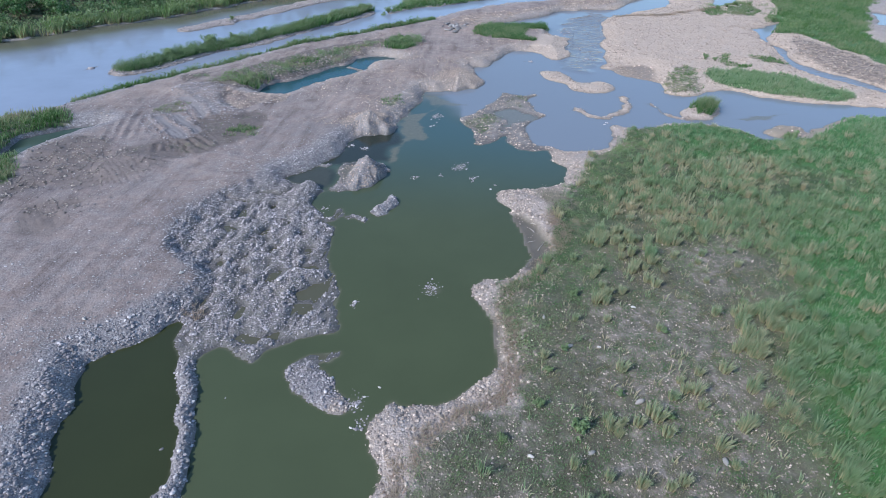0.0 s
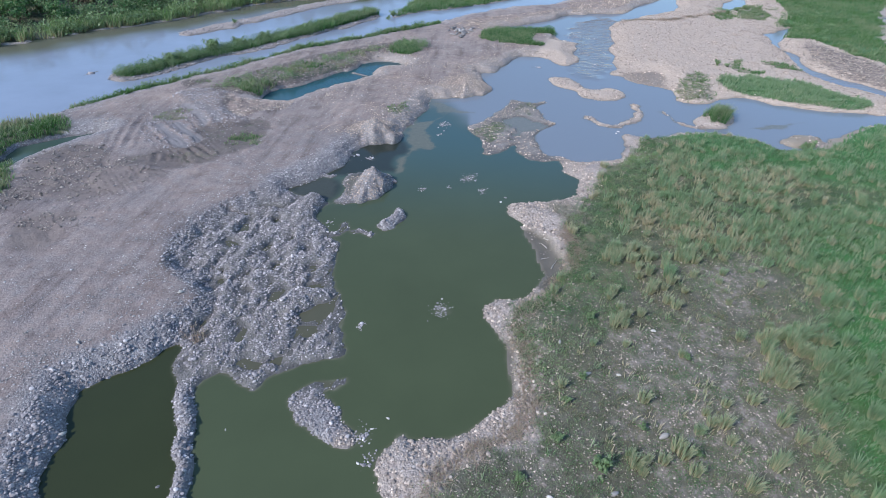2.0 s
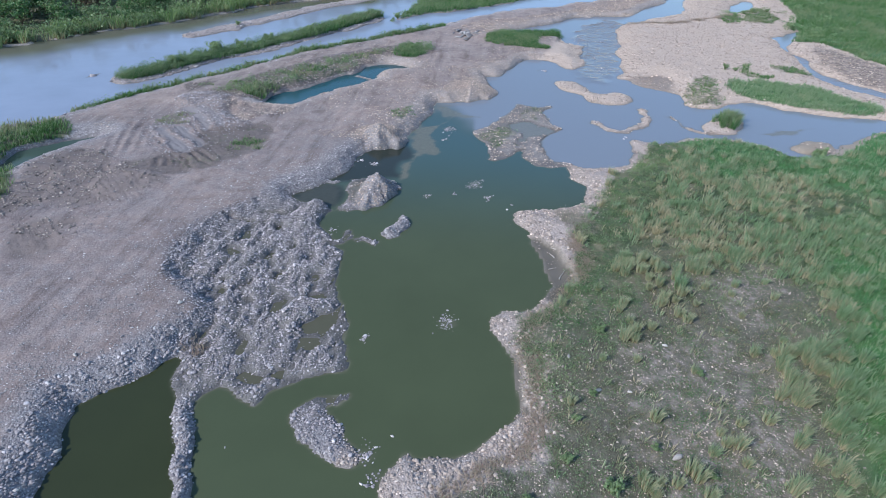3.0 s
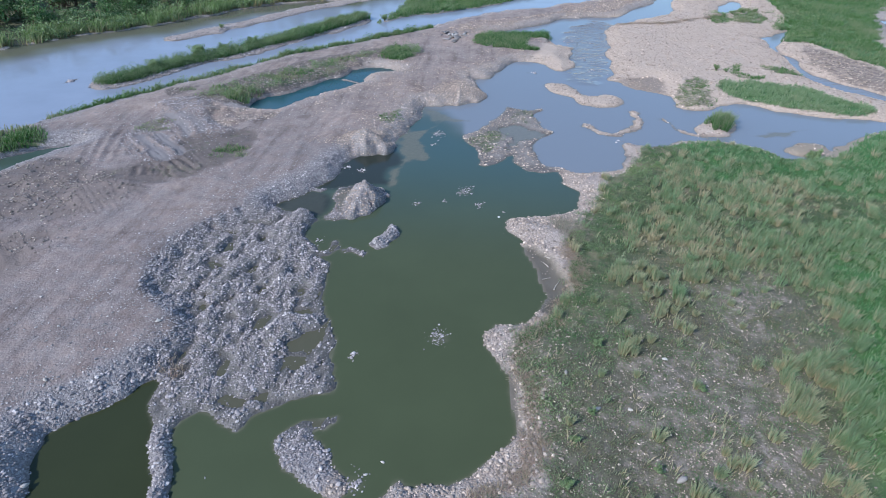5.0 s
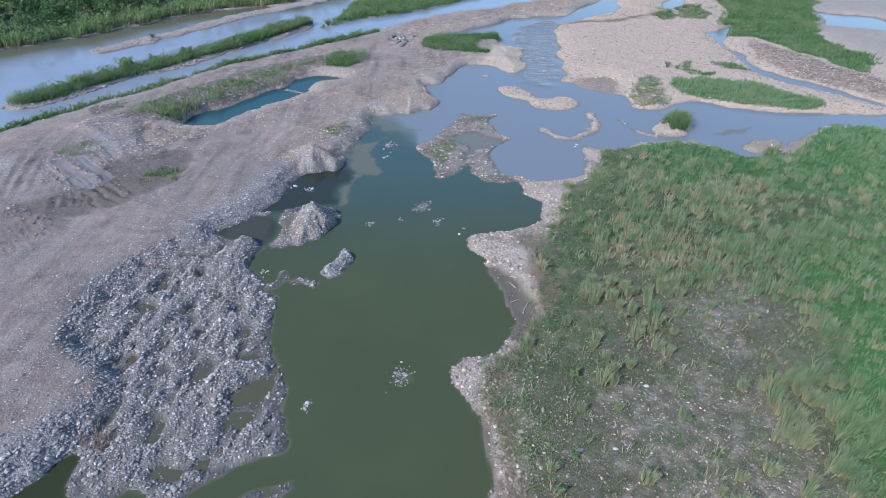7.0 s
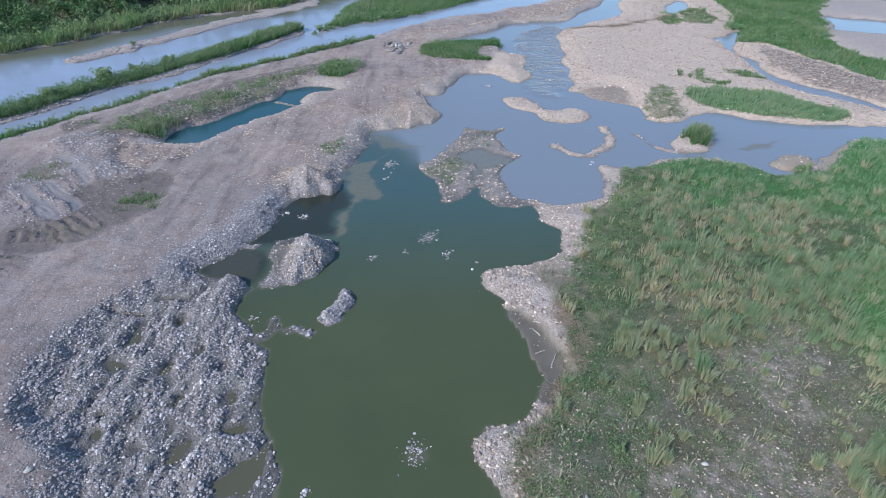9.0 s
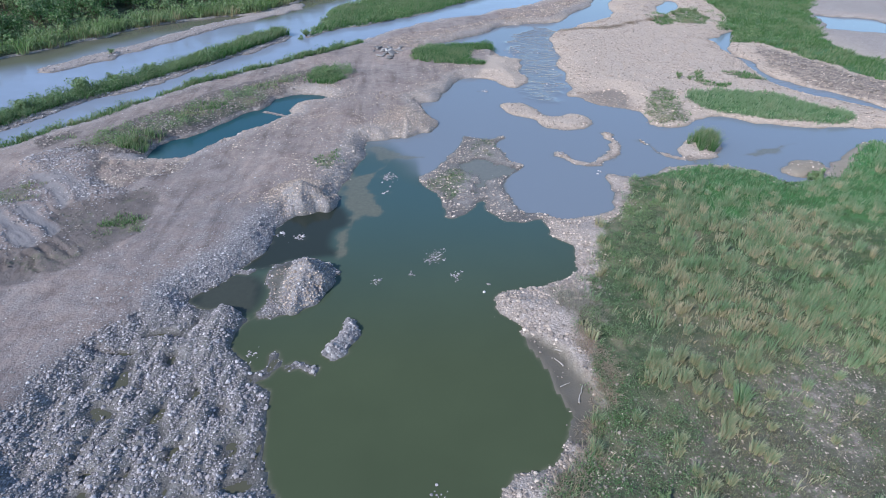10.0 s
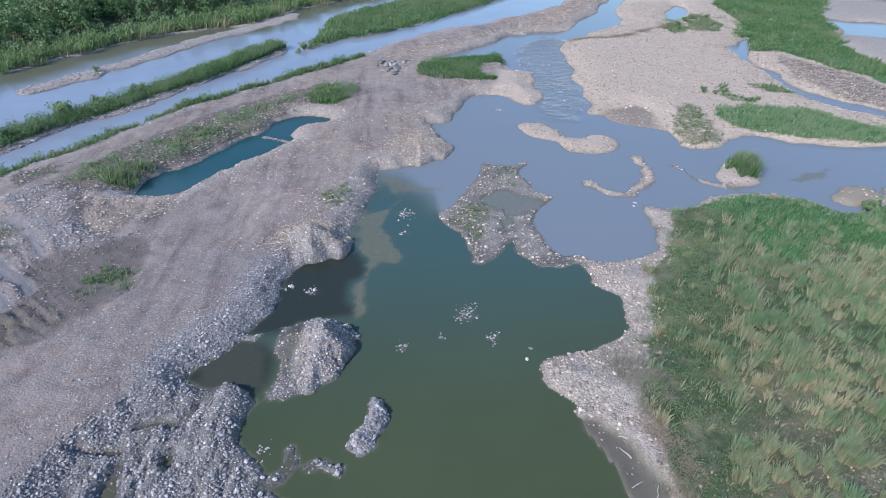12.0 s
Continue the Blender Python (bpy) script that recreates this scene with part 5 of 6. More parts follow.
# small windrows of gravel left beside the digger's scrapes
windrow = lambda x, y: np.maximum.reduce([step(0.16, 0.04, np.abs(line_distance(x, y, smooth(s, False)) - 0.5)) for s in RUTS])
x, y = strewn((-36, -19, 50, 72), 45, lambda x, y: windrow(x, y) * (0.3 + 0.7 * step(0.4, 0.6, layered(x, y, 1.2, 114))))
stone_bed("windrow_stones", x, y, np.clip(rng.lognormal(-3.1, 0.35, len(x)), 0.025, 0.09), STONE, "grey gravel in thin rows beside digger tracks", far_off=True)
x, y = strewn((-32, -23, 55, 69), 42, lambda x, y: step(2.6, 1.2, np.minimum.reduce([line_distance(x, y, smooth(s, False)) for s in SCRAPES])) * (1 - at_plan("scrape", x, y)) * (1 - 0.85 * at_plan("patch", x, y)) * (0.25 + 0.75 * step(0.4, 0.6, layered(x, y, 1.2, 123))))
stone_bed("scraped_gravel", x, y, np.clip(rng.lognormal(-2.75, 0.35, len(x)), 0.03, 0.13), STONE, "grey gravel heaped between strips scraped smooth", far_off=True)
x, y = strewn((-29, -17, 52, 66), 26, lambda x, y: at_plan("patch", x, y) * (1 - at_plan("scrape", x, y)) * (0.1 + 0.9 * step(0.5, 0.66, layered(x, y, 0.9, 124))))
stone_bed("loam_clods", x, y, np.clip(rng.lognormal(-2.9, 0.4, len(x)), 0.03, 0.12), CLOD, "dark brown clods of damp loam", far_off=True)
for hx, hy, r in ((-7.2, 52.3, 3.2), (-8.6, 63.2, 3.1), (0.2, 79.2, 4.0)):
    x, y = strewn((hx - r, hx + r, hy - r, hy + r), 60, lambda x, y: step(1.0, 0.8, np.hypot(x - hx, y - hy) / r) * step(-0.03, 0.08, at_plan("z", x, y)) * step(-1.4, -1.0, at_plan("land", x, y)) * (1 - 0.75 * at_plan("skirt", x, y)))
    stone_bed("heap_stones", x, y, np.clip(rng.lognormal(-2.8, 0.35, len(x)), 0.035, 0.12), BAR_STONE, "pale tan stones tipped in a fan-shaped heap", far_off=hy > 60)
x, y = strewn((-1, 34, 17.5, 52), 32.0, lambda x, y: at_plan("field", x, y) * (0.05 + 0.55 * at_plan("stony", x, y) + 0.6 * at_plan("clear", x, y)))
stone_bed("meadow_pebbles", x, y, np.clip(rng.lognormal(-3.2, 0.4, len(x)), 0.02, 0.085), WARM_STONE, "pale pebbles lying between sparse grass", far_off=True)
x, y = strewn((18, 64, 74, 150), 8.0, lambda x, y: (1 - at_plan("veg", x, y)) * step(0.2, 1.0, at_plan("land", x, y)) * 0.9)
stone_bed("bar_cobbles", x, y, np.clip(rng.lognormal(-2.45, 0.35, len(x)), 0.04, 0.2), BAR_STONE, "warm tan cobbles covering the wide gravel bar", far_off=True)
x, y = strewn((-1, 12, 58.5, 77), 18, lambda x, y: at_plan("delta", x, y) * step(-0.08, 0.0, at_plan("z", x, y)) * (1 - at_plan("hollow", x, y)) * (0.12 + 0.7 * step(0.48, 0.62, layered(x, y, 1.7, 89)) + 0.5 * step(1.0, 0.4, at_plan("land", x, y))))
stone_bed("delta_cobbles", x, y, np.clip(rng.lognormal(-2.7, 0.35, len(x)), 0.04, 0.15), WARM_STONE, "light cobbles scattered on a low muddy gravel spit")

x, y = strewn((14, 24, 89, 112), 3.0, lambda x, y: step(3.5, 1.5, line_distance(x, y, np.array([(17.5, 91), (18.5, 97), (19, 104), (18, 110)]))) * step(-0.2, -0.5, at_plan("land", x, y)) * step(0.55, 0.65, layered(x, y, 2.0, 113)))
stone_bed("riffle_stones", x, y, rng.uniform(0.08, 0.2, len(x)), STONE, "wet stones breaking the surface of a riffle", lift=np.full(len(x), -0.05))

# the larger cobbles that can be told apart, each a stone of its own on its bed
COBBLES = {mat.name: [link_mesh("cobble", rocky(ball(1)[0], 400 + k), ball(1)[1], 3, mat, False) for k in range(6)] for mat in (STONE, WARM_STONE)}


def single_cobbles(bed, box, count, chance, mat, low, high):
    x, y = strewn(box, 8.0, chance)
    for i in rng.permutation(len(x))[:count]:
        s = rng.uniform(low, high)
        ob = new("cobble", COBBLES[mat.name][int(rng.integers(0, 6))])
        ob.parent = bed
        ob.matrix_world = pose(x[i], y[i], float(at_plan("z", x[i:i + 1], y[i:i + 1])[0]) + 0.25 * s, rng.normal(0, 10), rng.normal(0, 10), rng.uniform(0, 360)) @ Matrix.Scale(s, 4)


on_rubble = lambda x, y: step(0.5, 0.9, at_plan("rubble", x, y)) * step(-0.02, 0.05, at_plan("z", x, y)) * step(0.45, 0.6, layered(x, y, 1.4, 84))
single_cobbles(bpy.data.objects["rubble_cobbles"], (-20, -4, 29, 50), 300, on_rubble, STONE, 0.10, 0.16)
single_cobbles(bpy.data.objects["shore_cobbles"], (-22, -2, 18, 50), 300, lambda x, y: shore_chance(x, y) * at_plan("west", x, y) * (1 - at_plan("rubble", x, y)), STONE, 0.10, 0.17)
# these stones take the same sunlit tint as their bed
single_cobbles(bpy.data.objects["east_shore_cobbles"], (-3, 13, 18, 56), 300, lambda x, y: shore_chance(x, y) * (1 - at_plan("west", x, y)), WARM_STONE, 0.10, 0.17)

# stones that stand alone in the shallows or lie singly on the gravel
BOULDERS = []
bv, bf = ball(2)
for k in range(6):
    BOULDERS.append(link_mesh("boulder", rocky(bv, 300 + k), bf, 3, (STONE, WARM_STONE, PALE_STONE)[k % 3]))
BOULDERS += [link_mesh("boulder", rocky(bv, 310 + k), bf, 3, DARK_STONE) for k in range(2)]


def boulder(x, y, size, z, label, group, kinds=(0, 1, 2, 3, 4, 5)):
    ob = new("boulder", BOULDERS[kinds[int(rng.integers(0, len(kinds)))]])
    ob.matrix_world = pose(x, y, z, rng.normal(0, 8), rng.normal(0, 8), rng.uniform(0, 360)) @ Matrix.Diagonal((size * rng.uniform(1.0, 1.3), size * rng.uniform(0.75, 1.0), size * rng.uniform(0.75, 1.0), 1))
    return tagged(ob, label, "stone", group)


for cx, cy, reach, count, size in ((0.0, 37.0, 1.1, 34, 0.12), (-4.7, 35.0, 0.55, 12, 0.12), (1.1, 55.3, 1.3, 26, 0.15), (2.4, 53.0, 0.7, 11, 0.15), (-2.9, 52.8, 0.8, 8, 0.13),
                                   (-0.6, 53.4, 0.5, 7, 0.15), (-8.3, 58.3, 0.9, 12, 0.15), (-9.6, 59.0, 0.6, 9, 0.16), (-2.0, 67.7, 1.2, 18, 0.17), (-2.2, 65.0, 1.0, 7, 0.15),
                                   (-3.0, 27.2, 1.0, 20, 0.13), (-2.5, 26.0, 0.8, 12, 0.13), (-9.4, 46.6, 0.7, 8, 0.12), (9.5, 90.5, 0.8, 6, 0.2), (14, 71.5, 0.8, 8, 0.2), (16.6, 67.6, 0.8, 6, 0.2), (-48.3, 79.3, 0.6, 10, 0.3)):
    for _ in range(count):
        off = rng.normal(0, 0.3 * reach), rng.normal(0, 0.3 * reach)
        px, py = cx + off[0] * 0.8 + off[1] * 0.35, cy + off[1]
        s = size * float(np.clip(rng.lognormal(-0.75, 0.4), 0.25, 1.2))
        z = float(at_plan("z", np.array([px]), np.array([py]))[0])
        boulder(px, py, s, max(z, -0.22 * s) + 0.2 * s, "pale grey cobble standing in shallow pool water", "stones in the water", (0, 3))
clusters = ((0.0, 37.0, 1.0, 60, 1.0), (-4.7, 35.0, 0.5, 18, 1.0), (1.1, 55.3, 1.2, 60, 1.2), (2.4, 53.0, 0.6, 18, 1.2), (-2.9, 52.8, 0.7, 14, 1.2), (-8.3, 58.3, 0.8, 16, 1.2), (-9.6, 59.0, 0.5, 12, 1.2),
            (-2.0, 67.7, 1.1, 30, 1.4), (-3.0, 27.2, 1.0, 40, 1.0), (-2.5, 26.0, 0.8, 24, 1.0), (-9.4, 46.6, 0.7, 16, 1.0))
x = np.concatenate([rng.normal(cx, 0.33 * reach, n) for cx, cy, reach, n, _ in clusters])
y = np.concatenate([rng.normal(cy, 0.42 * reach, n) for cx, cy, reach, n, _ in clusters])
size = np.concatenate([np.clip(rng.lognormal(-3.1, 0.35, n) * big, 0.02, 0.1) for cx, cy, reach, n, big in clusters])
stone_bed("shallows_pebbles", x, y, size, STONE, "small grey stones breaking the surface of shallow water", shelf=-0.02)
for px, py, s in ((11.4, 27.9, 0.27), (8.2, 31.6, 0.22), (9.9, 31.7, 0.13), (-2.0, 28.3, 0.12), (-3.0, 25.6, 0.11), (-2.7, 27.6, 0.12), (-9.8, 26.9, 0.09), (-11.6, 23.7, 0.12), (8.4, 24.6, 0.2), (5.6, 24.2, 0.18),
                 (12.6, 35.4, 0.17), (14.5, 24.6, 0.2), (7.0, 34.0, 0.16), (-17.3, 25.8, 0.2), (-17.5, 23.6, 0.2), (-19.6, 31.2, 0.17), (-10.1, 23.1, 0.16), (-16.0, 36.0, 0.2), (4.3, 52.0, 0.14), (3.9, 51.2, 0.14)):
    z = float(at_plan("z", np.array([px]), np.array([py]))[0])
    boulder(px, py, s, max(z, -0.05) + 0.3 * s, "large pale boulder lying on the gravel", "single boulders", (2, 5))

for _ in range(36):
    px, py = -1.6 + rng.normal(0, 1.0), 105.6 + rng.normal(0, 1.5)
    s = rng.uniform(0.2, 0.5)
    z = float(at_plan("z", np.array([px]), np.array([py]))[0])
    boulder(px, py, s, z + 0.25 * s, "dark weathered rock in a heap on the gravel", "heap of dark rocks", (6, 7))


# ---- grass, reeds and shrubs ----
def dryness_at(x, y):
    d = 0.38 + 1.4 * (layered(x, y, 6.0, 91) - 0.45) + 0.8 * (layered(x, y, 1.5, 92) - 0.5) + 0.16 * at_plan("stony", x, y)
    d = d + 0.22 * step(24, 18, x - 0.32 * (y - 30)) - 0.12 * step(18, 24, x - 0.32 * (y - 30))
    d = d + 0.06 * step(9, 3, np.hypot(x - 19, (y - 47) * 0.8)) - 0.16 * step(54, 64, y)
    return np.clip(d - 0.55 * at_plan("lush", x, y), 0.0, 1.0)


# short grass over the meadow
x, y = strewn((-1, 62, 17.5, 70), 34, lambda x, y: at_plan("field", x, y) * step(0.3, 0.6, at_plan("land", x, y)) * (1 - 0.2 * at_plan("stony", x, y) - 0.4 * at_plan("clear", x, y)) * step(62, 30, x) * (1 - 0.6 * at_plan("scrub", x, y))
              * (0.25 + 0.75 * step(0.35, 0.6, layered(x, y, 1.2, 93))))
sward("meadow_grass", x, y, 7, rng.uniform(0.10, 0.26, len(x)), 0.17, 0.018, np.clip(dryness_at(x, y) - 0.12, 0, 1), SHORT_GRASS, "short green meadow grass with dry patches", bend=False)
# knee-high grass
x, y = strewn((2, 60, 17.5, 70), 4.0, lambda x, y: at_plan("field", x, y) * step(0.5, 1.2, at_plan("land", x, y)) * (1 - 0.85 * at_plan("stony", x, y)) * (1 - 0.8 * at_plan("lush", x, y))
              * (0.3 + 0.7 * step(0.4, 0.6, layered(x, y, 2.2, 94))) * (1 - 0.85 * at_plan("scrub", x, y)))
sward("tall_grass", x, y, 10, rng.uniform(0.25, 0.6, len(x)), 0.2, 0.022, np.clip(dryness_at(x, y) + rng.normal(0.05, 0.2, len(x)), 0, 1), GRASS, "knee-high wind-bent grass, green and straw coloured")

# single tussocks that stand out from the meadow
TUSSOCKS = []
for k in range(10):
    zero = np.zeros(1)
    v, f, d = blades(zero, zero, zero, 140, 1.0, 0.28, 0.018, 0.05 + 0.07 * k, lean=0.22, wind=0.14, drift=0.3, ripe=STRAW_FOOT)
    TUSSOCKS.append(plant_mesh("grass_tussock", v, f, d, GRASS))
x, y = strewn((3, 48, 18, 69), 3.5, lambda x, y: at_plan("field", x, y) * step(0.8, 1.6, at_plan("land", x, y)) * (1 - at_plan("lush", x, y) * (0.55 + 0.25 * step(46, 54, y))) * (0.09 + 0.91 * (1 - at_plan("stony", x, y)) ** 0.7) * (0.15 + 0.85 * step(0.36, 0.56, layered(x, y, 2.5, 95))) * (1 - 0.92 * at_plan("scrub", x, y)))
order = np.argsort(np.hypot(x - 14, y - 32))
for i in order[:280]:
    dry_pick = min(9, int(10 * np.clip(dryness_at(x[i:i + 1], y[i:i + 1])[0] + rng.normal(0.0, 0.2), 0, 0.99)))
    ob = new("grass_tussock", TUSSOCKS[dry_pick])
    s = rng.uniform(0.5, 1.05)
    ob.matrix_world = pose(x[i], y[i], float(at_plan("z", x[i:i + 1], y[i:i + 1])[0]) - 0.02, 0, 0, rng.normal(0, 25)) @ Matrix.Diagonal((s, s, s * rng.uniform(0.8, 1.1), 1))
    tagged(ob, "pale straw-coloured grass tussock bent by the wind" if dry_pick > 4 else "green grass tussock bent by the wind", "grass tussock", "meadow tussocks")
rest = order[280:]
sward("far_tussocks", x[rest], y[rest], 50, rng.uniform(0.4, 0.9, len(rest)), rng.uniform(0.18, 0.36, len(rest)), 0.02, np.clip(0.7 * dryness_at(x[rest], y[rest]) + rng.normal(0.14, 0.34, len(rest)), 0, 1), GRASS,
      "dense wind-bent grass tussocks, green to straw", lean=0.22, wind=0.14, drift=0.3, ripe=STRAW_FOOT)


# reeds on the islands and banks
def reeds(name, box, density, chance, height, label, count=20, width=0.05, dry=0.25, spread=0.5, mat=REED, **more):
    x, y = strewn(box, density, chance)
    h = rng.uniform(height * 0.65, height * 1.2, len(x)) * (0.75 + 0.5 * layered(x, y, 4.0, 97))
    return sward(name, x, y, count, h, spread, width, np.clip(dry + 1.1 * (layered(x, y, 5.0, 98) - 0.5), 0, 1), mat, label, "reeds", **more)


def strip(line, half, inner=0.1):
    return lambda x, y: step(0.0, inner, ridge_distance(x, y, line, half)) * step(-0.1, 0.2, at_plan("land", x, y))


def plot(*outlines):
    return lambda x, y: np.maximum.reduce([step(-0.3, 0.5, inside_distance(x, y, o)) for o in outlines]) * step(0.15, 0.5, at_plan("land", x, y))


reeds("island_reeds", (-47, -24, 78, 107), 5.5, strip(HEDGE_ISLE_W, 1.35), 0.8, "dense green reeds covering a narrow river island", 12, 0.04, 0.15)
reeds("island_reeds", (-30, -17, 102, 121), 5.5, strip(HEDGE_ISLE_E, 1.4), 1.15, "dense green reeds on the tip of a river island", 20, 0.04, 0.15)
reeds("bank_reeds", (-46, -4, 64, 115), 6.0, strip(REED_STRIP, 1.4), 0.7, "low green reeds edging the river bank", 18, 0.04, 0.15, 0.45)
reeds("island_reeds", (-18, 38, 116, 174), 2.2, plot(ISLAND_NORTH), 0.75, "bright green reeds covering a large river island", 26, 0.06, 0.1, 0.7, bend=False)
reeds("meadow_reeds", (50, 100, 76, 160), 1.3, plot(TRIANGLE_GRASS), 0.6, "green reed meadow beside the gravel bar", 22, 0.06, 0.15, 0.7, bend=False)
reeds("bar_grass", (30, 52, 75, 91), 4.0, plot(GRASS_BANK), 0.42, "low green grass on a gravel bank above the channel", 16, 0.035, 0.15, 0.5, GRASS)
for outline in (BAR_WEEDS_A, BAR_WEEDS_B, BAR_WEEDS_C, BAR_WEEDS_D):
    px, py = np.array(outline).T
    reeds("bar_weeds", (px.min(), px.max(), py.min(), py.max()), 2.0, plot(outline), 0.4, "patch of olive weeds on the gravel bar", 16, 0.05, 0.45, 0.5)
reeds("shore_weeds", (24, 33, 76, 90), 3.4, plot(GREEN_SHORE), 0.24, "thin olive weeds on a gravel shore", 12, 0.04, 0.6, 0.4)
reeds("bar_reeds", (-1, 15, 98, 113), 3.2, plot(N_GRASS), 0.5, "dark green reeds on the gravel point", 20, 0.05, 0.1, 0.55)
reeds("isle_reeds", (25.5, 31, 70, 76), 7, plot([(26.6, 71.6), (28.2, 74.2), (29.6, 74.6), (30.0, 73.4), (28.4, 71.2)]), 1.25, "clump of tall green reeds on a small stony islet", 34, 0.022, 0.35, 0.3)
reeds("pond_weeds", (-34, -8, 71, 98), 2.2, lambda x, y: plot(BANK_W_POND)(x, y) * (1 - at_plan("dirt_path", x, y)) * step(0.5, 0.62, layered(x, y, 2.2, 96)), 0.45, "scrubby grass on the stony bank by the pond", 16, 0.04, 0.45, 0.4)
reeds("pond_reeds", (-27, -22, 72.5, 77.5), 3.5, lambda x, y: step(2.2, 1.2, np.hypot(x + 24.6, y - 74.8)) * step(0.2, 0.5, at_plan("land", x, y)), 1.0, "clump of tall reeds at the pond's end", 24, 0.035, 0.4)
reeds("pond_reeds", (-14, -7, 90, 98), 5, lambda x, y: step(2.6, 1.4, np.hypot((x + 9.6), (y - 94.2) * 0.8)) * step(0.2, 0.5, at_plan("land", x, y)), 0.6, "leafy green reeds at the end of the pond", 16, 0.04, 0.2)
reeds("marsh_reeds", (-62, -34, 44, 67), 4.0, lambda x, y: step(-0.3, 0.4, inside_distance(x, y, MARSH_GREEN)) * step(0.0, 0.3, at_plan("land", x, y)), 0.6, "green marsh grass round a puddle", 18, 0.035, 0.35)
reeds("track_weeds", (-24, -17, 56, 62), 5.0, lambda x, y: step(-0.6, 0.5, inside_distance(x, y, WEED_PATCH) + (layered(x, y, 1.0, 62) - 0.5) * 2.0), 0.3, "small green weeds in a hollow of the track", 14, 0.035, 0.1, 0.35)
reeds("track_weeds", (-33, -26, 61, 70), 2.2, lambda x, y: step(-0.6, 0.6, inside_distance(x, y, OLIVE_PATCH) + (layered(x, y, 1.2, 64) - 0.5) * 3), 0.3, "thin olive weeds on stony ground by the berm", 14, 0.035, 0.6, 0.35)
reeds("spit_weeds", (-1, 12, 58, 78), 4.0, lambda x, y: np.maximum(step(-0.4, 0.4, inside_distance(x, y, SPIT_GREEN)), step(-0.4, 0.4, inside_distance(x, y, SPIT_GREEN_N))) * step(0.1, 0.4, at_plan("land", x, y)), 0.16, "short olive weeds on a muddy gravel spit", 10, 0.025, 0.45, 0.3)
reeds("bank_weeds", (-10, 0, 62, 80), 3.0, lambda x, y: step(-0.6, 0.3, inside_distance(x, y, BANK_WEEDS)), 0.25, "small weeds at the edge of the gravel track", 12, 0.03, 0.4, 0.3)
reeds("meadow_reeds", (34, 92, 60, 88), 2.0, lambda x, y: at_plan("field", x, y) * step(0.4, 1.0, at_plan("land", x, y)) * step(35, 40, x - (70 - y) * 0.4), 0.4, "thick bright green grass beyond the channel", 22, 0.045, 0.1, 0.6, LUSH_GRASS)
reeds("field_reeds", (15, 48, 18, 69), 2.6, lambda x, y: at_plan("lush", x, y) * at_plan("field", x, y) * step(0.4, 1.0, at_plan("land", x, y)), 0.34, "bright green lush grass on the damp side of the meadow", 20, 0.025, 0.25, 0.5, LUSH_GRASS)
reeds("far_bank_reeds", (-115, 2, 55, 178), 1.5, lambda x, y: at_plan("bank", x, y) * step(-0.1, 0.2, at_plan("land", x, y)) * step(6.0, 3.0, -at_plan("river", x, y) + (layered(x, y, 5.0, 115) - 0.5) * 6) * (0.25 + 0.75 * step(0.35, 0.55, layered(x, y, 3.0, 116))), 1.9,
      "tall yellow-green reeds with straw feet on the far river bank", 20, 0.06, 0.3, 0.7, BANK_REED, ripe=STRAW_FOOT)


# shrubs: stems and a loose crown of small leaves
def shrub_parts(seed, height, reach):
    r = np.random.default_rng(seed)
    bm = bmesh.new()
    clumps = []
    for k in range(7):
        a, lean = r.uniform(0, 6.283), r.uniform(0.15, 0.75)
        p0 = Vector((r.normal(0, 0.1), r.normal(0, 0.1), -0.1))
        p2 = Vector((math.cos(a) * reach * lean, math.sin(a) * reach * lean, height * r.uniform(0.45, 0.85)))
        p1 = p0.lerp(p2, 0.5) + Vector((0, 0, height * 0.12))
        rings = []
        for p, w in ((p0, 0.09), (p1, 0.055), (p2, 0.02)):
            rings.append([bm.verts.new(p + Vector((math.cos(q) * w, math.sin(q) * w, 0))) for q in (0, 1.571, 3.142, 4.712)])
        for lower, upper in zip(rings, rings[1:]):
            for q in range(4):
                bm.faces.new((lower[q], lower[(q + 1) % 4], upper[(q + 1) % 4], upper[q]))
        clumps += [p2, p1 + Vector((r.normal(0, 0.3), r.normal(0, 0.3), 0.2)) * reach * 0.3, p2 + Vector(r.normal(0, 0.22 * reach, 3))]
    stems = bpy.data.meshes.new("trunk")
    bm.to_mesh(stems)
    bm.free()
    stems.materials.append(STEM)
    verts, faces = [], []
    for c in clumps:
        size = reach * r.uniform(0.25, 0.42)
        n = 34
        d = r.normal(size=(n, 3))
        d /= np.linalg.norm(d, axis=1)[:, None]
        p = np.array(c) + d * size * r.uniform(0.55, 1.05, (n, 1)) * (1, 1, 0.8)
        p[:, 2] = np.maximum(p[:, 2], 0.1)
        u = np.cross(d, r.normal(size=(n, 3)))
        u /= np.linalg.norm(u, axis=1)[:, None]
        w = np.cross(d, u) + d * r.uniform(-0.4, 0.4, (n, 1))
        s = r.uniform(0.12, 0.26, (n, 1)) * (0.6 + 0.12 * height)
        for q in range(n):
            b = len(verts)
            verts += [p[q] - u[q] * s[q] * 0.6, p[q] + u[q] * s[q] * 0.6, p[q] + w[q] * s[q]]
            faces += [(b, b + 1, b + 2)]
    crown = plant_mesh("crown", np.array(verts), np.array(faces), np.full(len(verts), r.uniform(0.1, 0.6)), LEAF)
    return stems, crown


SHRUBS = [shrub_parts(500 + k, h, w) for k, (h, w) in enumerate(((2.2, 1.6), (3.0, 2.1), (3.8, 2.4), (4.6, 2.9), (1.4, 1.1), (5.4, 3.0)))]


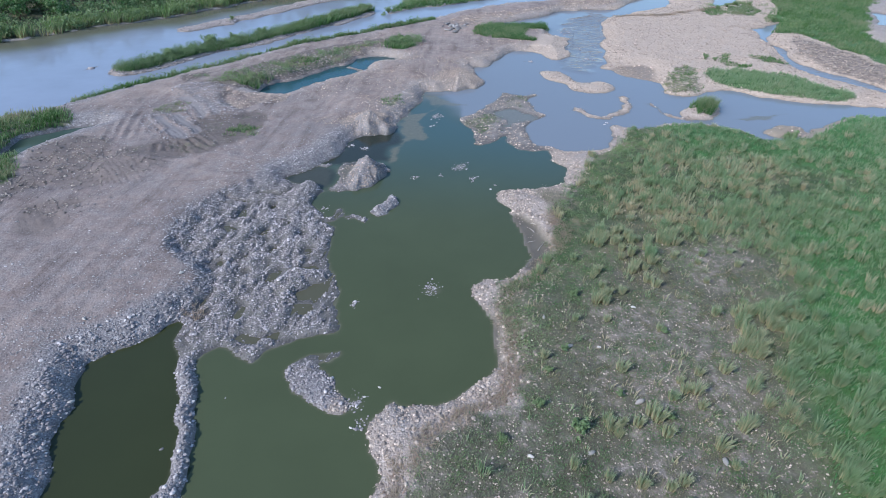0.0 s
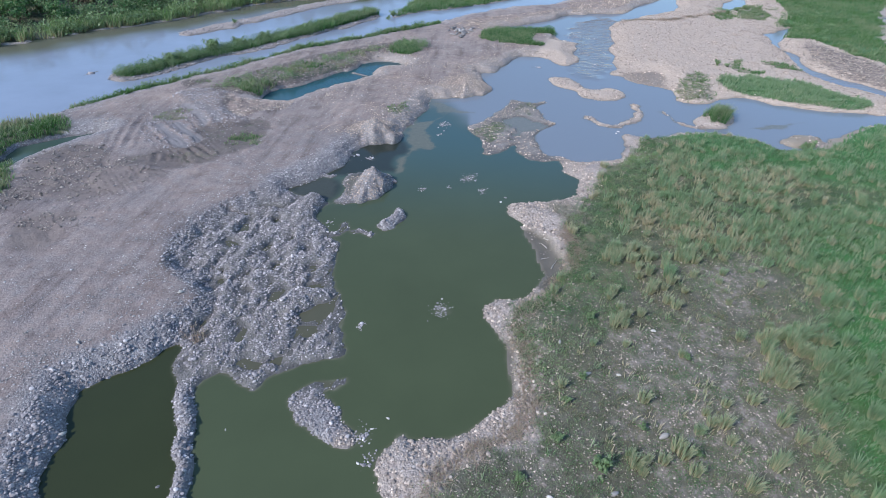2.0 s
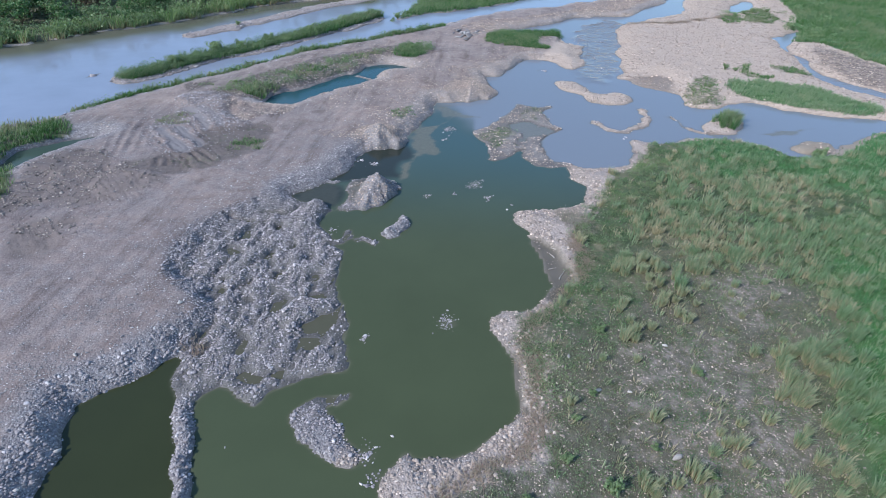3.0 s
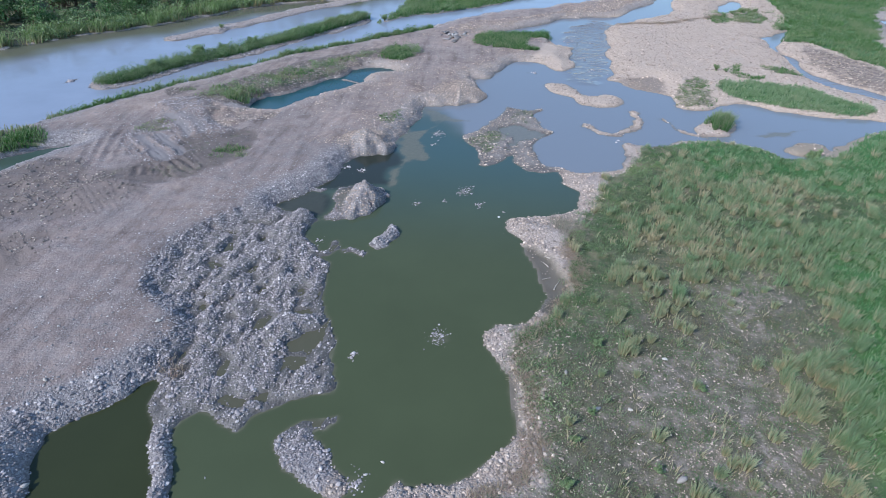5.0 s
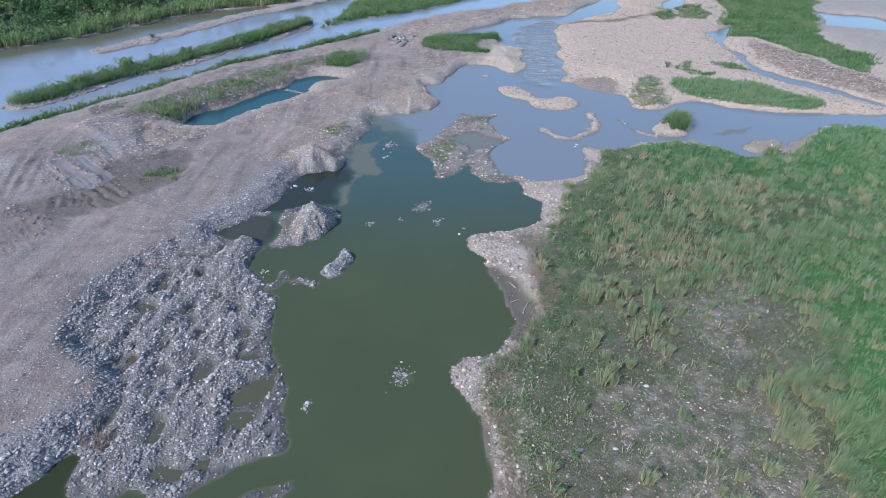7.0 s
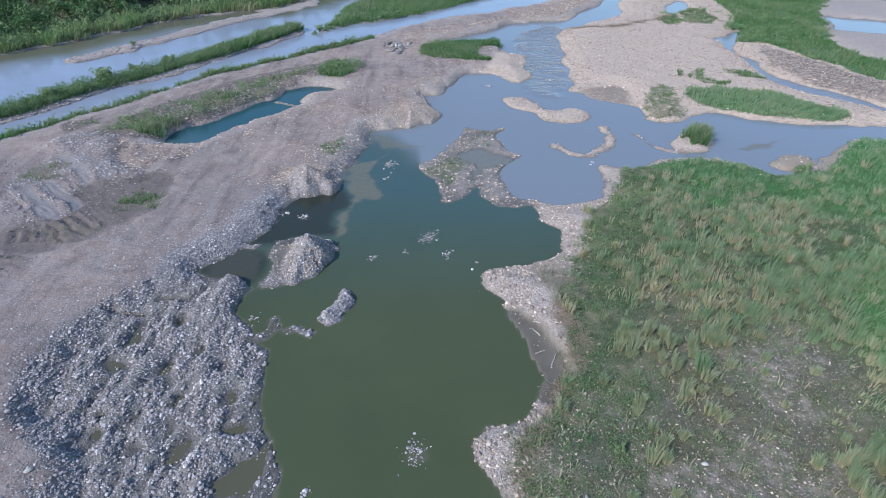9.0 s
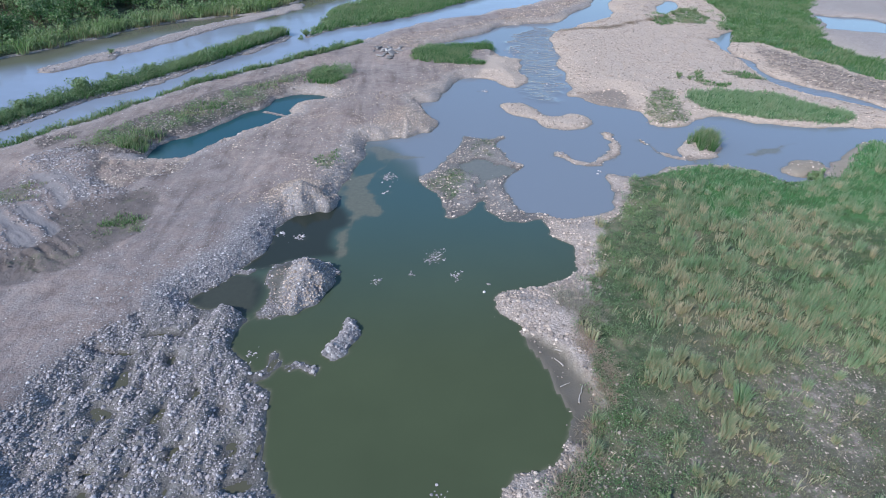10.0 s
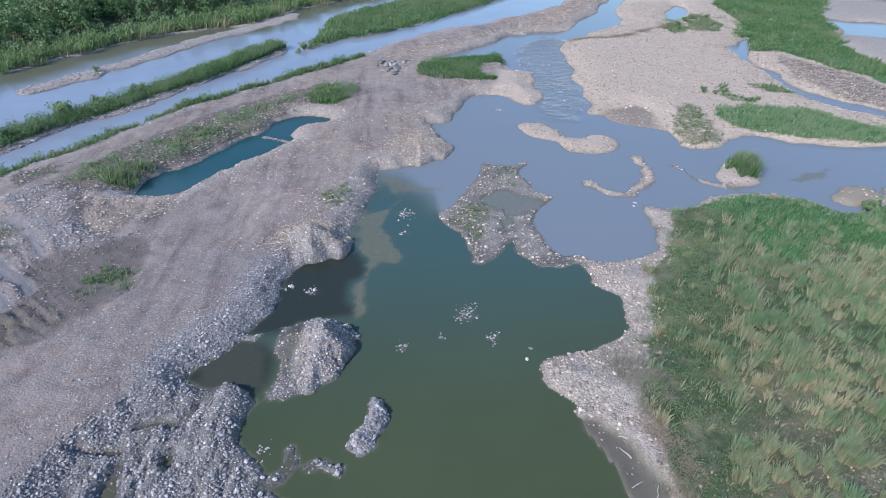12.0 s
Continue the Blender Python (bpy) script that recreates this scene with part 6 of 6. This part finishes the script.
def shrub(x, y, kind, scale, label, group):
    base = new("shrub")
    for name, me in zip(("trunk", "crown"), SHRUBS[kind]):
        new(name, me).parent = base
    z = float(at_plan("z", np.array([x]), np.array([y]))[0])
    base.matrix_world = pose(x, y, z - 0.05, 0, 0, rng.uniform(0, 360)) @ Matrix.Scale(scale, 4)
    return tagged(base, label, "shrub", group)


n = 0
while n < 330:
    px, py = rng.uniform(-118, -2), rng.uniform(60, 176)
    one, two = np.array([px]), np.array([py])
    river_d = -float(at_plan("river", one, two)[0])
    if at_plan("bank", one, two)[0] < 0.7 or river_d < 2.5 or river_d > 29.5 or rng.random() < 0.55 * math.exp(-(river_d - 3) / 4):
        continue
    tall = min(1.0, river_d / 13) * rng.uniform(0.5, 1)
    shrub(px, py, (4, 0, 0, 1, 2, 3, 5)[min(6, int(tall * 7))], rng.uniform(0.95, 1.4), "dense dark green shrub on the far river bank", "far bank shrubs")
    n += 1
for px, py, kind, s in ((-36.6, 90.6, 4, 1.3), (-31.5, 97.8, 4, 1.0), (-23.0, 112.2, 4, 1.0), (-39.9, 84.5, 4, 1.0), (-34.2, 93.6, 4, 1.0), (-26.9, 105, 4, 0.9), (-33.3, 81.3, 4, 0.6), (-27.0, 91.3, 4, 0.6),
                       (-40.2, 107.9, 4, 0.5), (-9.3, 94.6, 4, 0.9), (-10.4, 93.6, 4, 0.7), (-15.6, 117.2, 4, 0.9), (-14.8, 118.6, 4, 0.8), (34.5, 92.6, 4, 0.5), (35.6, 91.8, 4, 0.4), (34.8, 65.2, 4, 0.9),
                       (50.6, 131.5, 4, 0.5), (53.0, 133.5, 4, 0.55), (47.8, 128.0, 4, 0.5), (56.0, 134.0, 4, 0.5)):
    shrub(px, py, kind, s, "small leafy green shrub by the water", "water-side shrubs")
for px, py, s in ((8.0, 25.8, 0.55), (10.4, 28.2, 0.3), (12.4, 22.4, 0.25), (6.2, 27.2, 0.35), (4.3, 25.0, 0.3), (7.9, 31.3, 0.3), (12.6, 26.9, 0.3), (9.0, 36.2, 0.35), (13.9, 33.2, 0.3), (6.9, 29.6, 0.3)):
    shrub(px, py, 4, s, "small bright green herb on stony ground", "meadow herbs")

# leafy undergrowth: loose mounds of small leaves
def undergrowth(name, box, density, chance, height, label, count=26, leaf=0.11, spread=0.5, dry=0.3):
    x, y = strewn(box, density, chance)
    n = len(x)
    z, h = at_plan("z", x, y), height * rng.uniform(0.5, 1.2, n) * (0.7 + 0.6 * layered(x, y, 3.0, 101))
    k = n * count
    a, r, up = rng.uniform(0, 6.283, k), np.sqrt(rng.random(k)), rng.random(k)
    rep = lambda q: np.repeat(q, count)
    px, py = rep(x) + np.cos(a) * r * spread, rep(y) + np.sin(a) * r * spread
    pz = rep(z) + rep(h) * (0.12 + 0.88 * up * np.sqrt(np.maximum(1 - 0.75 * r * r, 0)))
    u, w = rng.normal(size=(k, 3)), rng.normal(size=(k, 3)) + (0, 0, 0.6)
    s = (leaf * rng.uniform(0.6, 1.4, k))[:, None]
    u *= s / np.linalg.norm(u, axis=1)[:, None]
    w *= s / np.linalg.norm(w, axis=1)[:, None]
    p = np.stack([px, py, pz], -1)
    v = np.stack([p - u * 0.6, p + u * 0.6 + w * 0.2, p + w], 1).reshape(-1, 3)
    d = np.repeat(np.clip(dry + 1.2 * (layered(x, y, 4.0, 103) - 0.5), 0, 1), count * 3)
    me = plant_mesh(name, v, np.arange(k * 3).reshape(-1, 3), d, LEAF)
    return tagged(new(name, me), label, "undergrowth", kind="stuff")


undergrowth("island_thicket", (-47, -24, 78, 107), 4.5, strip(HEDGE_ISLE_W, 1.35), 1.3, "leafy green thicket on a narrow river island", 80, 0.11, 0.6, 0.5)
undergrowth("island_thicket", (-30, -17, 102, 121), 4.5, strip(HEDGE_ISLE_E, 1.4), 1.3, "leafy green thicket at the tip of a river island", 80, 0.11, 0.6, 0.5)
undergrowth("bank_thicket", (-46, -4, 64, 115), 2.6, strip(REED_STRIP, 1.0), 1.0, "leafy green scrub along the river bank", 44, 0.13, 0.5, 0.4)
undergrowth("far_bank_thicket", (-115, 2, 55, 178), 0.5, lambda x, y: at_plan("bank", x, y) * step(0.0, 0.6, at_plan("land", x, y)) * step(0.42, 0.55, layered(x, y, 7.0, 105)), 2.6,
            "dense leafy scrub on the far river bank", 48, 0.3, 1.1, 0.5)
undergrowth("far_bank_edge_scrub", (-115, 2, 55, 178), 0.9, lambda x, y: at_plan("bank", x, y) * step(0.0, 0.4, at_plan("land", x, y)) * step(10, 5, -at_plan("river", x, y)) * (0.3 + 0.7 * step(0.4, 0.55, layered(x, y, 4.0, 106))), 1.5,
            "bright leafy scrub along the far river bank", 60, 0.17, 0.9, 0.6)
undergrowth("meadow_scrub", (50, 100, 100, 160), 0.9, lambda x, y: plot(TRIANGLE_GRASS)(x, y) * step(64, 54, x - 0.3 * (y - 110)) * (0.3 + 0.7 * step(0.4, 0.55, layered(x, y, 4, 108))), 1.5, "tall dark green scrub beside the gravel bar", 50, 0.18, 0.8, 0.4)
undergrowth("island_scrub", (-18, 38, 116, 174), 0.8, plot(ISLAND_NORTH), 0.9, "leafy green scrub on a large river island", 44, 0.17, 0.8, 0.5)
undergrowth("field_edge_scrub", (3, 24, 30, 68), 7.0, lambda x, y: at_plan("scrub", x, y) * (0.3 + 0.7 * step(0.36, 0.54, layered(x, y, 1.8, 107))), 0.42,
            "low green leafy scrub at the meadow's edge", 44, 0.06, 0.36, 0.45)

undergrowth("stony_ground_herbs", (0, 24, 18, 46), 9.0, lambda x, y: at_plan("field", x, y) * at_plan("stony", x, y) * (0.15 + 0.85 * step(0.45, 0.62, layered(x, y, 1.8, 109))), 0.13,
            "small green herbs creeping over stony ground", 24, 0.05, 0.36, 0.35)
undergrowth("pond_scrub", (-34, -8, 71, 98), 4.0, lambda x, y: plot(BANK_W_POND)(x, y) * (1 - at_plan("dirt_path", x, y)) * step(0.36, 0.5, layered(x, y, 2.6, 110)), 0.65, "olive scrub on the dark stony bank of the pond", 36, 0.09, 0.5, 0.45)
undergrowth("point_scrub", (-1, 15, 98, 113), 3.0, plot(N_GRASS), 0.7, "dense green leafy scrub on the gravel point", 60, 0.1, 0.6, 0.15)
undergrowth("pond_end_scrub", (-14, -6, 91, 100), 5.0, lambda x, y: step(2.4, 1.4, np.hypot((x + 9.0) * 0.75, (y - 95.4) * 0.7)) * step(0.1, 0.4, at_plan("land", x, y)), 0.95, "leafy green bush at the end of the pond", 50, 0.1, 0.5, 0.4)
undergrowth("bar_scrub", (45, 60, 124, 138), 0.9, lambda x, y: step(0.3, 1.0, at_plan("land", x, y)) * step(0.52, 0.62, layered(x, y, 4.0, 111)), 0.5, "olive scrub on the gravel bar", 30, 0.12, 0.7, 0.6)

# dead reed litter washed up above the shore
LITTER = [(8.6, 46.5), (9.0, 43.6), (8.0, 40.6), (5.0, 36.6), (5.0, 33.0), (5.0, 30.6), (4.7, 28.4), (2.6, 26.4), (0.4, 24.6), (-0.4, 21.5)]
x, y = strewn((-2, 12, 19, 56), 45, lambda x, y: step(-0.2, 0.5, ridge_distance(x, y, LITTER, 0.5) + (layered(x, y, 1.2, 99) - 0.5) * 1.4) * step(0.3, 0.6, at_plan("land", x, y)))
v, f, d = blades(x, y, at_plan("z", x, y) + 0.06, 7, 0.10, 0.25, 0.02, rng.random(len(x)), lean=3.5, wind=0.5)
tagged(new("reed_litter", plant_mesh("reed_litter", v, f, d, STRAW)), "reddish dead reed litter washed up along the shore", "litter", kind="stuff")

x, y = strewn((6, 12, 46, 53), 26, lambda x, y: step(-0.3, 0.5, inside_distance(x, y, DEAD_BRUSH) + (layered(x, y, 1.0, 104) - 0.5) * 1.6) * step(0.3, 0.6, at_plan("land", x, y)))
v, f, d = blades(x, y, at_plan("z", x, y), 12, rng.uniform(0.15, 0.4, len(x)), 0.3, 0.01, rng.random(len(x)), lean=1.2)
tagged(new("dead_brush", plant_mesh("dead_brush", v, f, d, BRUSH)), "grey-brown dead brushwood at the head of the beach", "brushwood", kind="stuff")
x, y = strewn((23, 50, 117, 132), 14, lambda x, y: step(-0.2, 0.5, ridge_distance(x, y, [(24.5, 121), (30, 120.7), (34, 120.6), (40, 124.5), (48, 129.9)], 0.6) + (layered(x, y, 1.6, 100) - 0.5) * 1.8) * step(0.2, 0.5, at_plan("land", x, y)))
v, f, d = blades(x, y, at_plan("z", x, y) + 0.08, 6, 0.16, 0.4, 0.04, rng.random(len(x)), lean=3.5, wind=0.5)
tagged(new("reed_litter", plant_mesh("reed_litter", v, f, d, STRAW)), "brown dead reeds washed up across the gravel bar", "litter", kind="stuff")

x, y = strewn((-15.5, -12.5, 31.5, 34.5), 30, lambda x, y: step(1.0, 0.4, np.hypot(x + 14.0, y - 33.0)) * step(0.1, 0.3, at_plan("land", x, y)))
sward("dry_grass", x, y, 8, rng.uniform(0.15, 0.35, len(x)), 0.15, 0.014, rng.random(len(x)), STRAW, "dry straw-coloured grass at the end of the dike")


# ---- driftwood ----
def driftwood(x, y, length, thick, turn, label, z=None):
    bm = bmesh.new()
    rings = []
    for k in range(6):
        t = k / 5
        w = thick * (1 - 0.6 * t) * rng.uniform(0.85, 1.15)
        cx, cz = (t - 0.5) * length, rng.normal(0, thick * 0.3)
        cy = rng.normal(0, length * 0.02)
        rings.append([bm.verts.new((cx, cy + math.cos(q * 1.047) * w, cz + math.sin(q * 1.047) * w)) for q in range(6)])
    for a, b in zip(rings, rings[1:]):
        for q in range(6):
            bm.faces.new((a[q], a[(q + 1) % 6], b[(q + 1) % 6], b[q]))
    bm.faces.new(rings[0][::-1])
    bm.faces.new(rings[-1])
    me = bpy.data.meshes.new("driftwood")
    bm.to_mesh(me)
    bm.free()
    me.materials.append(WOOD)
    ob = new("driftwood", me)
    ground_z = float(at_plan("z", np.array([x]), np.array([y]))[0]) if z is None else z
    ob.matrix_world = pose(x, y, ground_z + thick * 0.6, 0, 0, turn)
    return tagged(ob, label, "driftwood", "driftwood on the shore")


for px, py, l, w, a in ((7.5, 42.5, 1.2, 0.05, 65), (7.0, 44.8, 0.7, 0.05, 120), (6.9, 43.2, 0.6, 0.04, 20), (7.9, 41.0, 0.9, 0.04, 80), (3.7, 35.5, 1.2, 0.035, 95), (4.6, 33.8, 1.4, 0.03, 110), (7.2, 45.6, 0.5, 0.06, 160), (8.3, 44.0, 0.8, 0.035, 40)):
    driftwood(px, py, l, w, a, "bleached driftwood stick lying on the muddy shore")
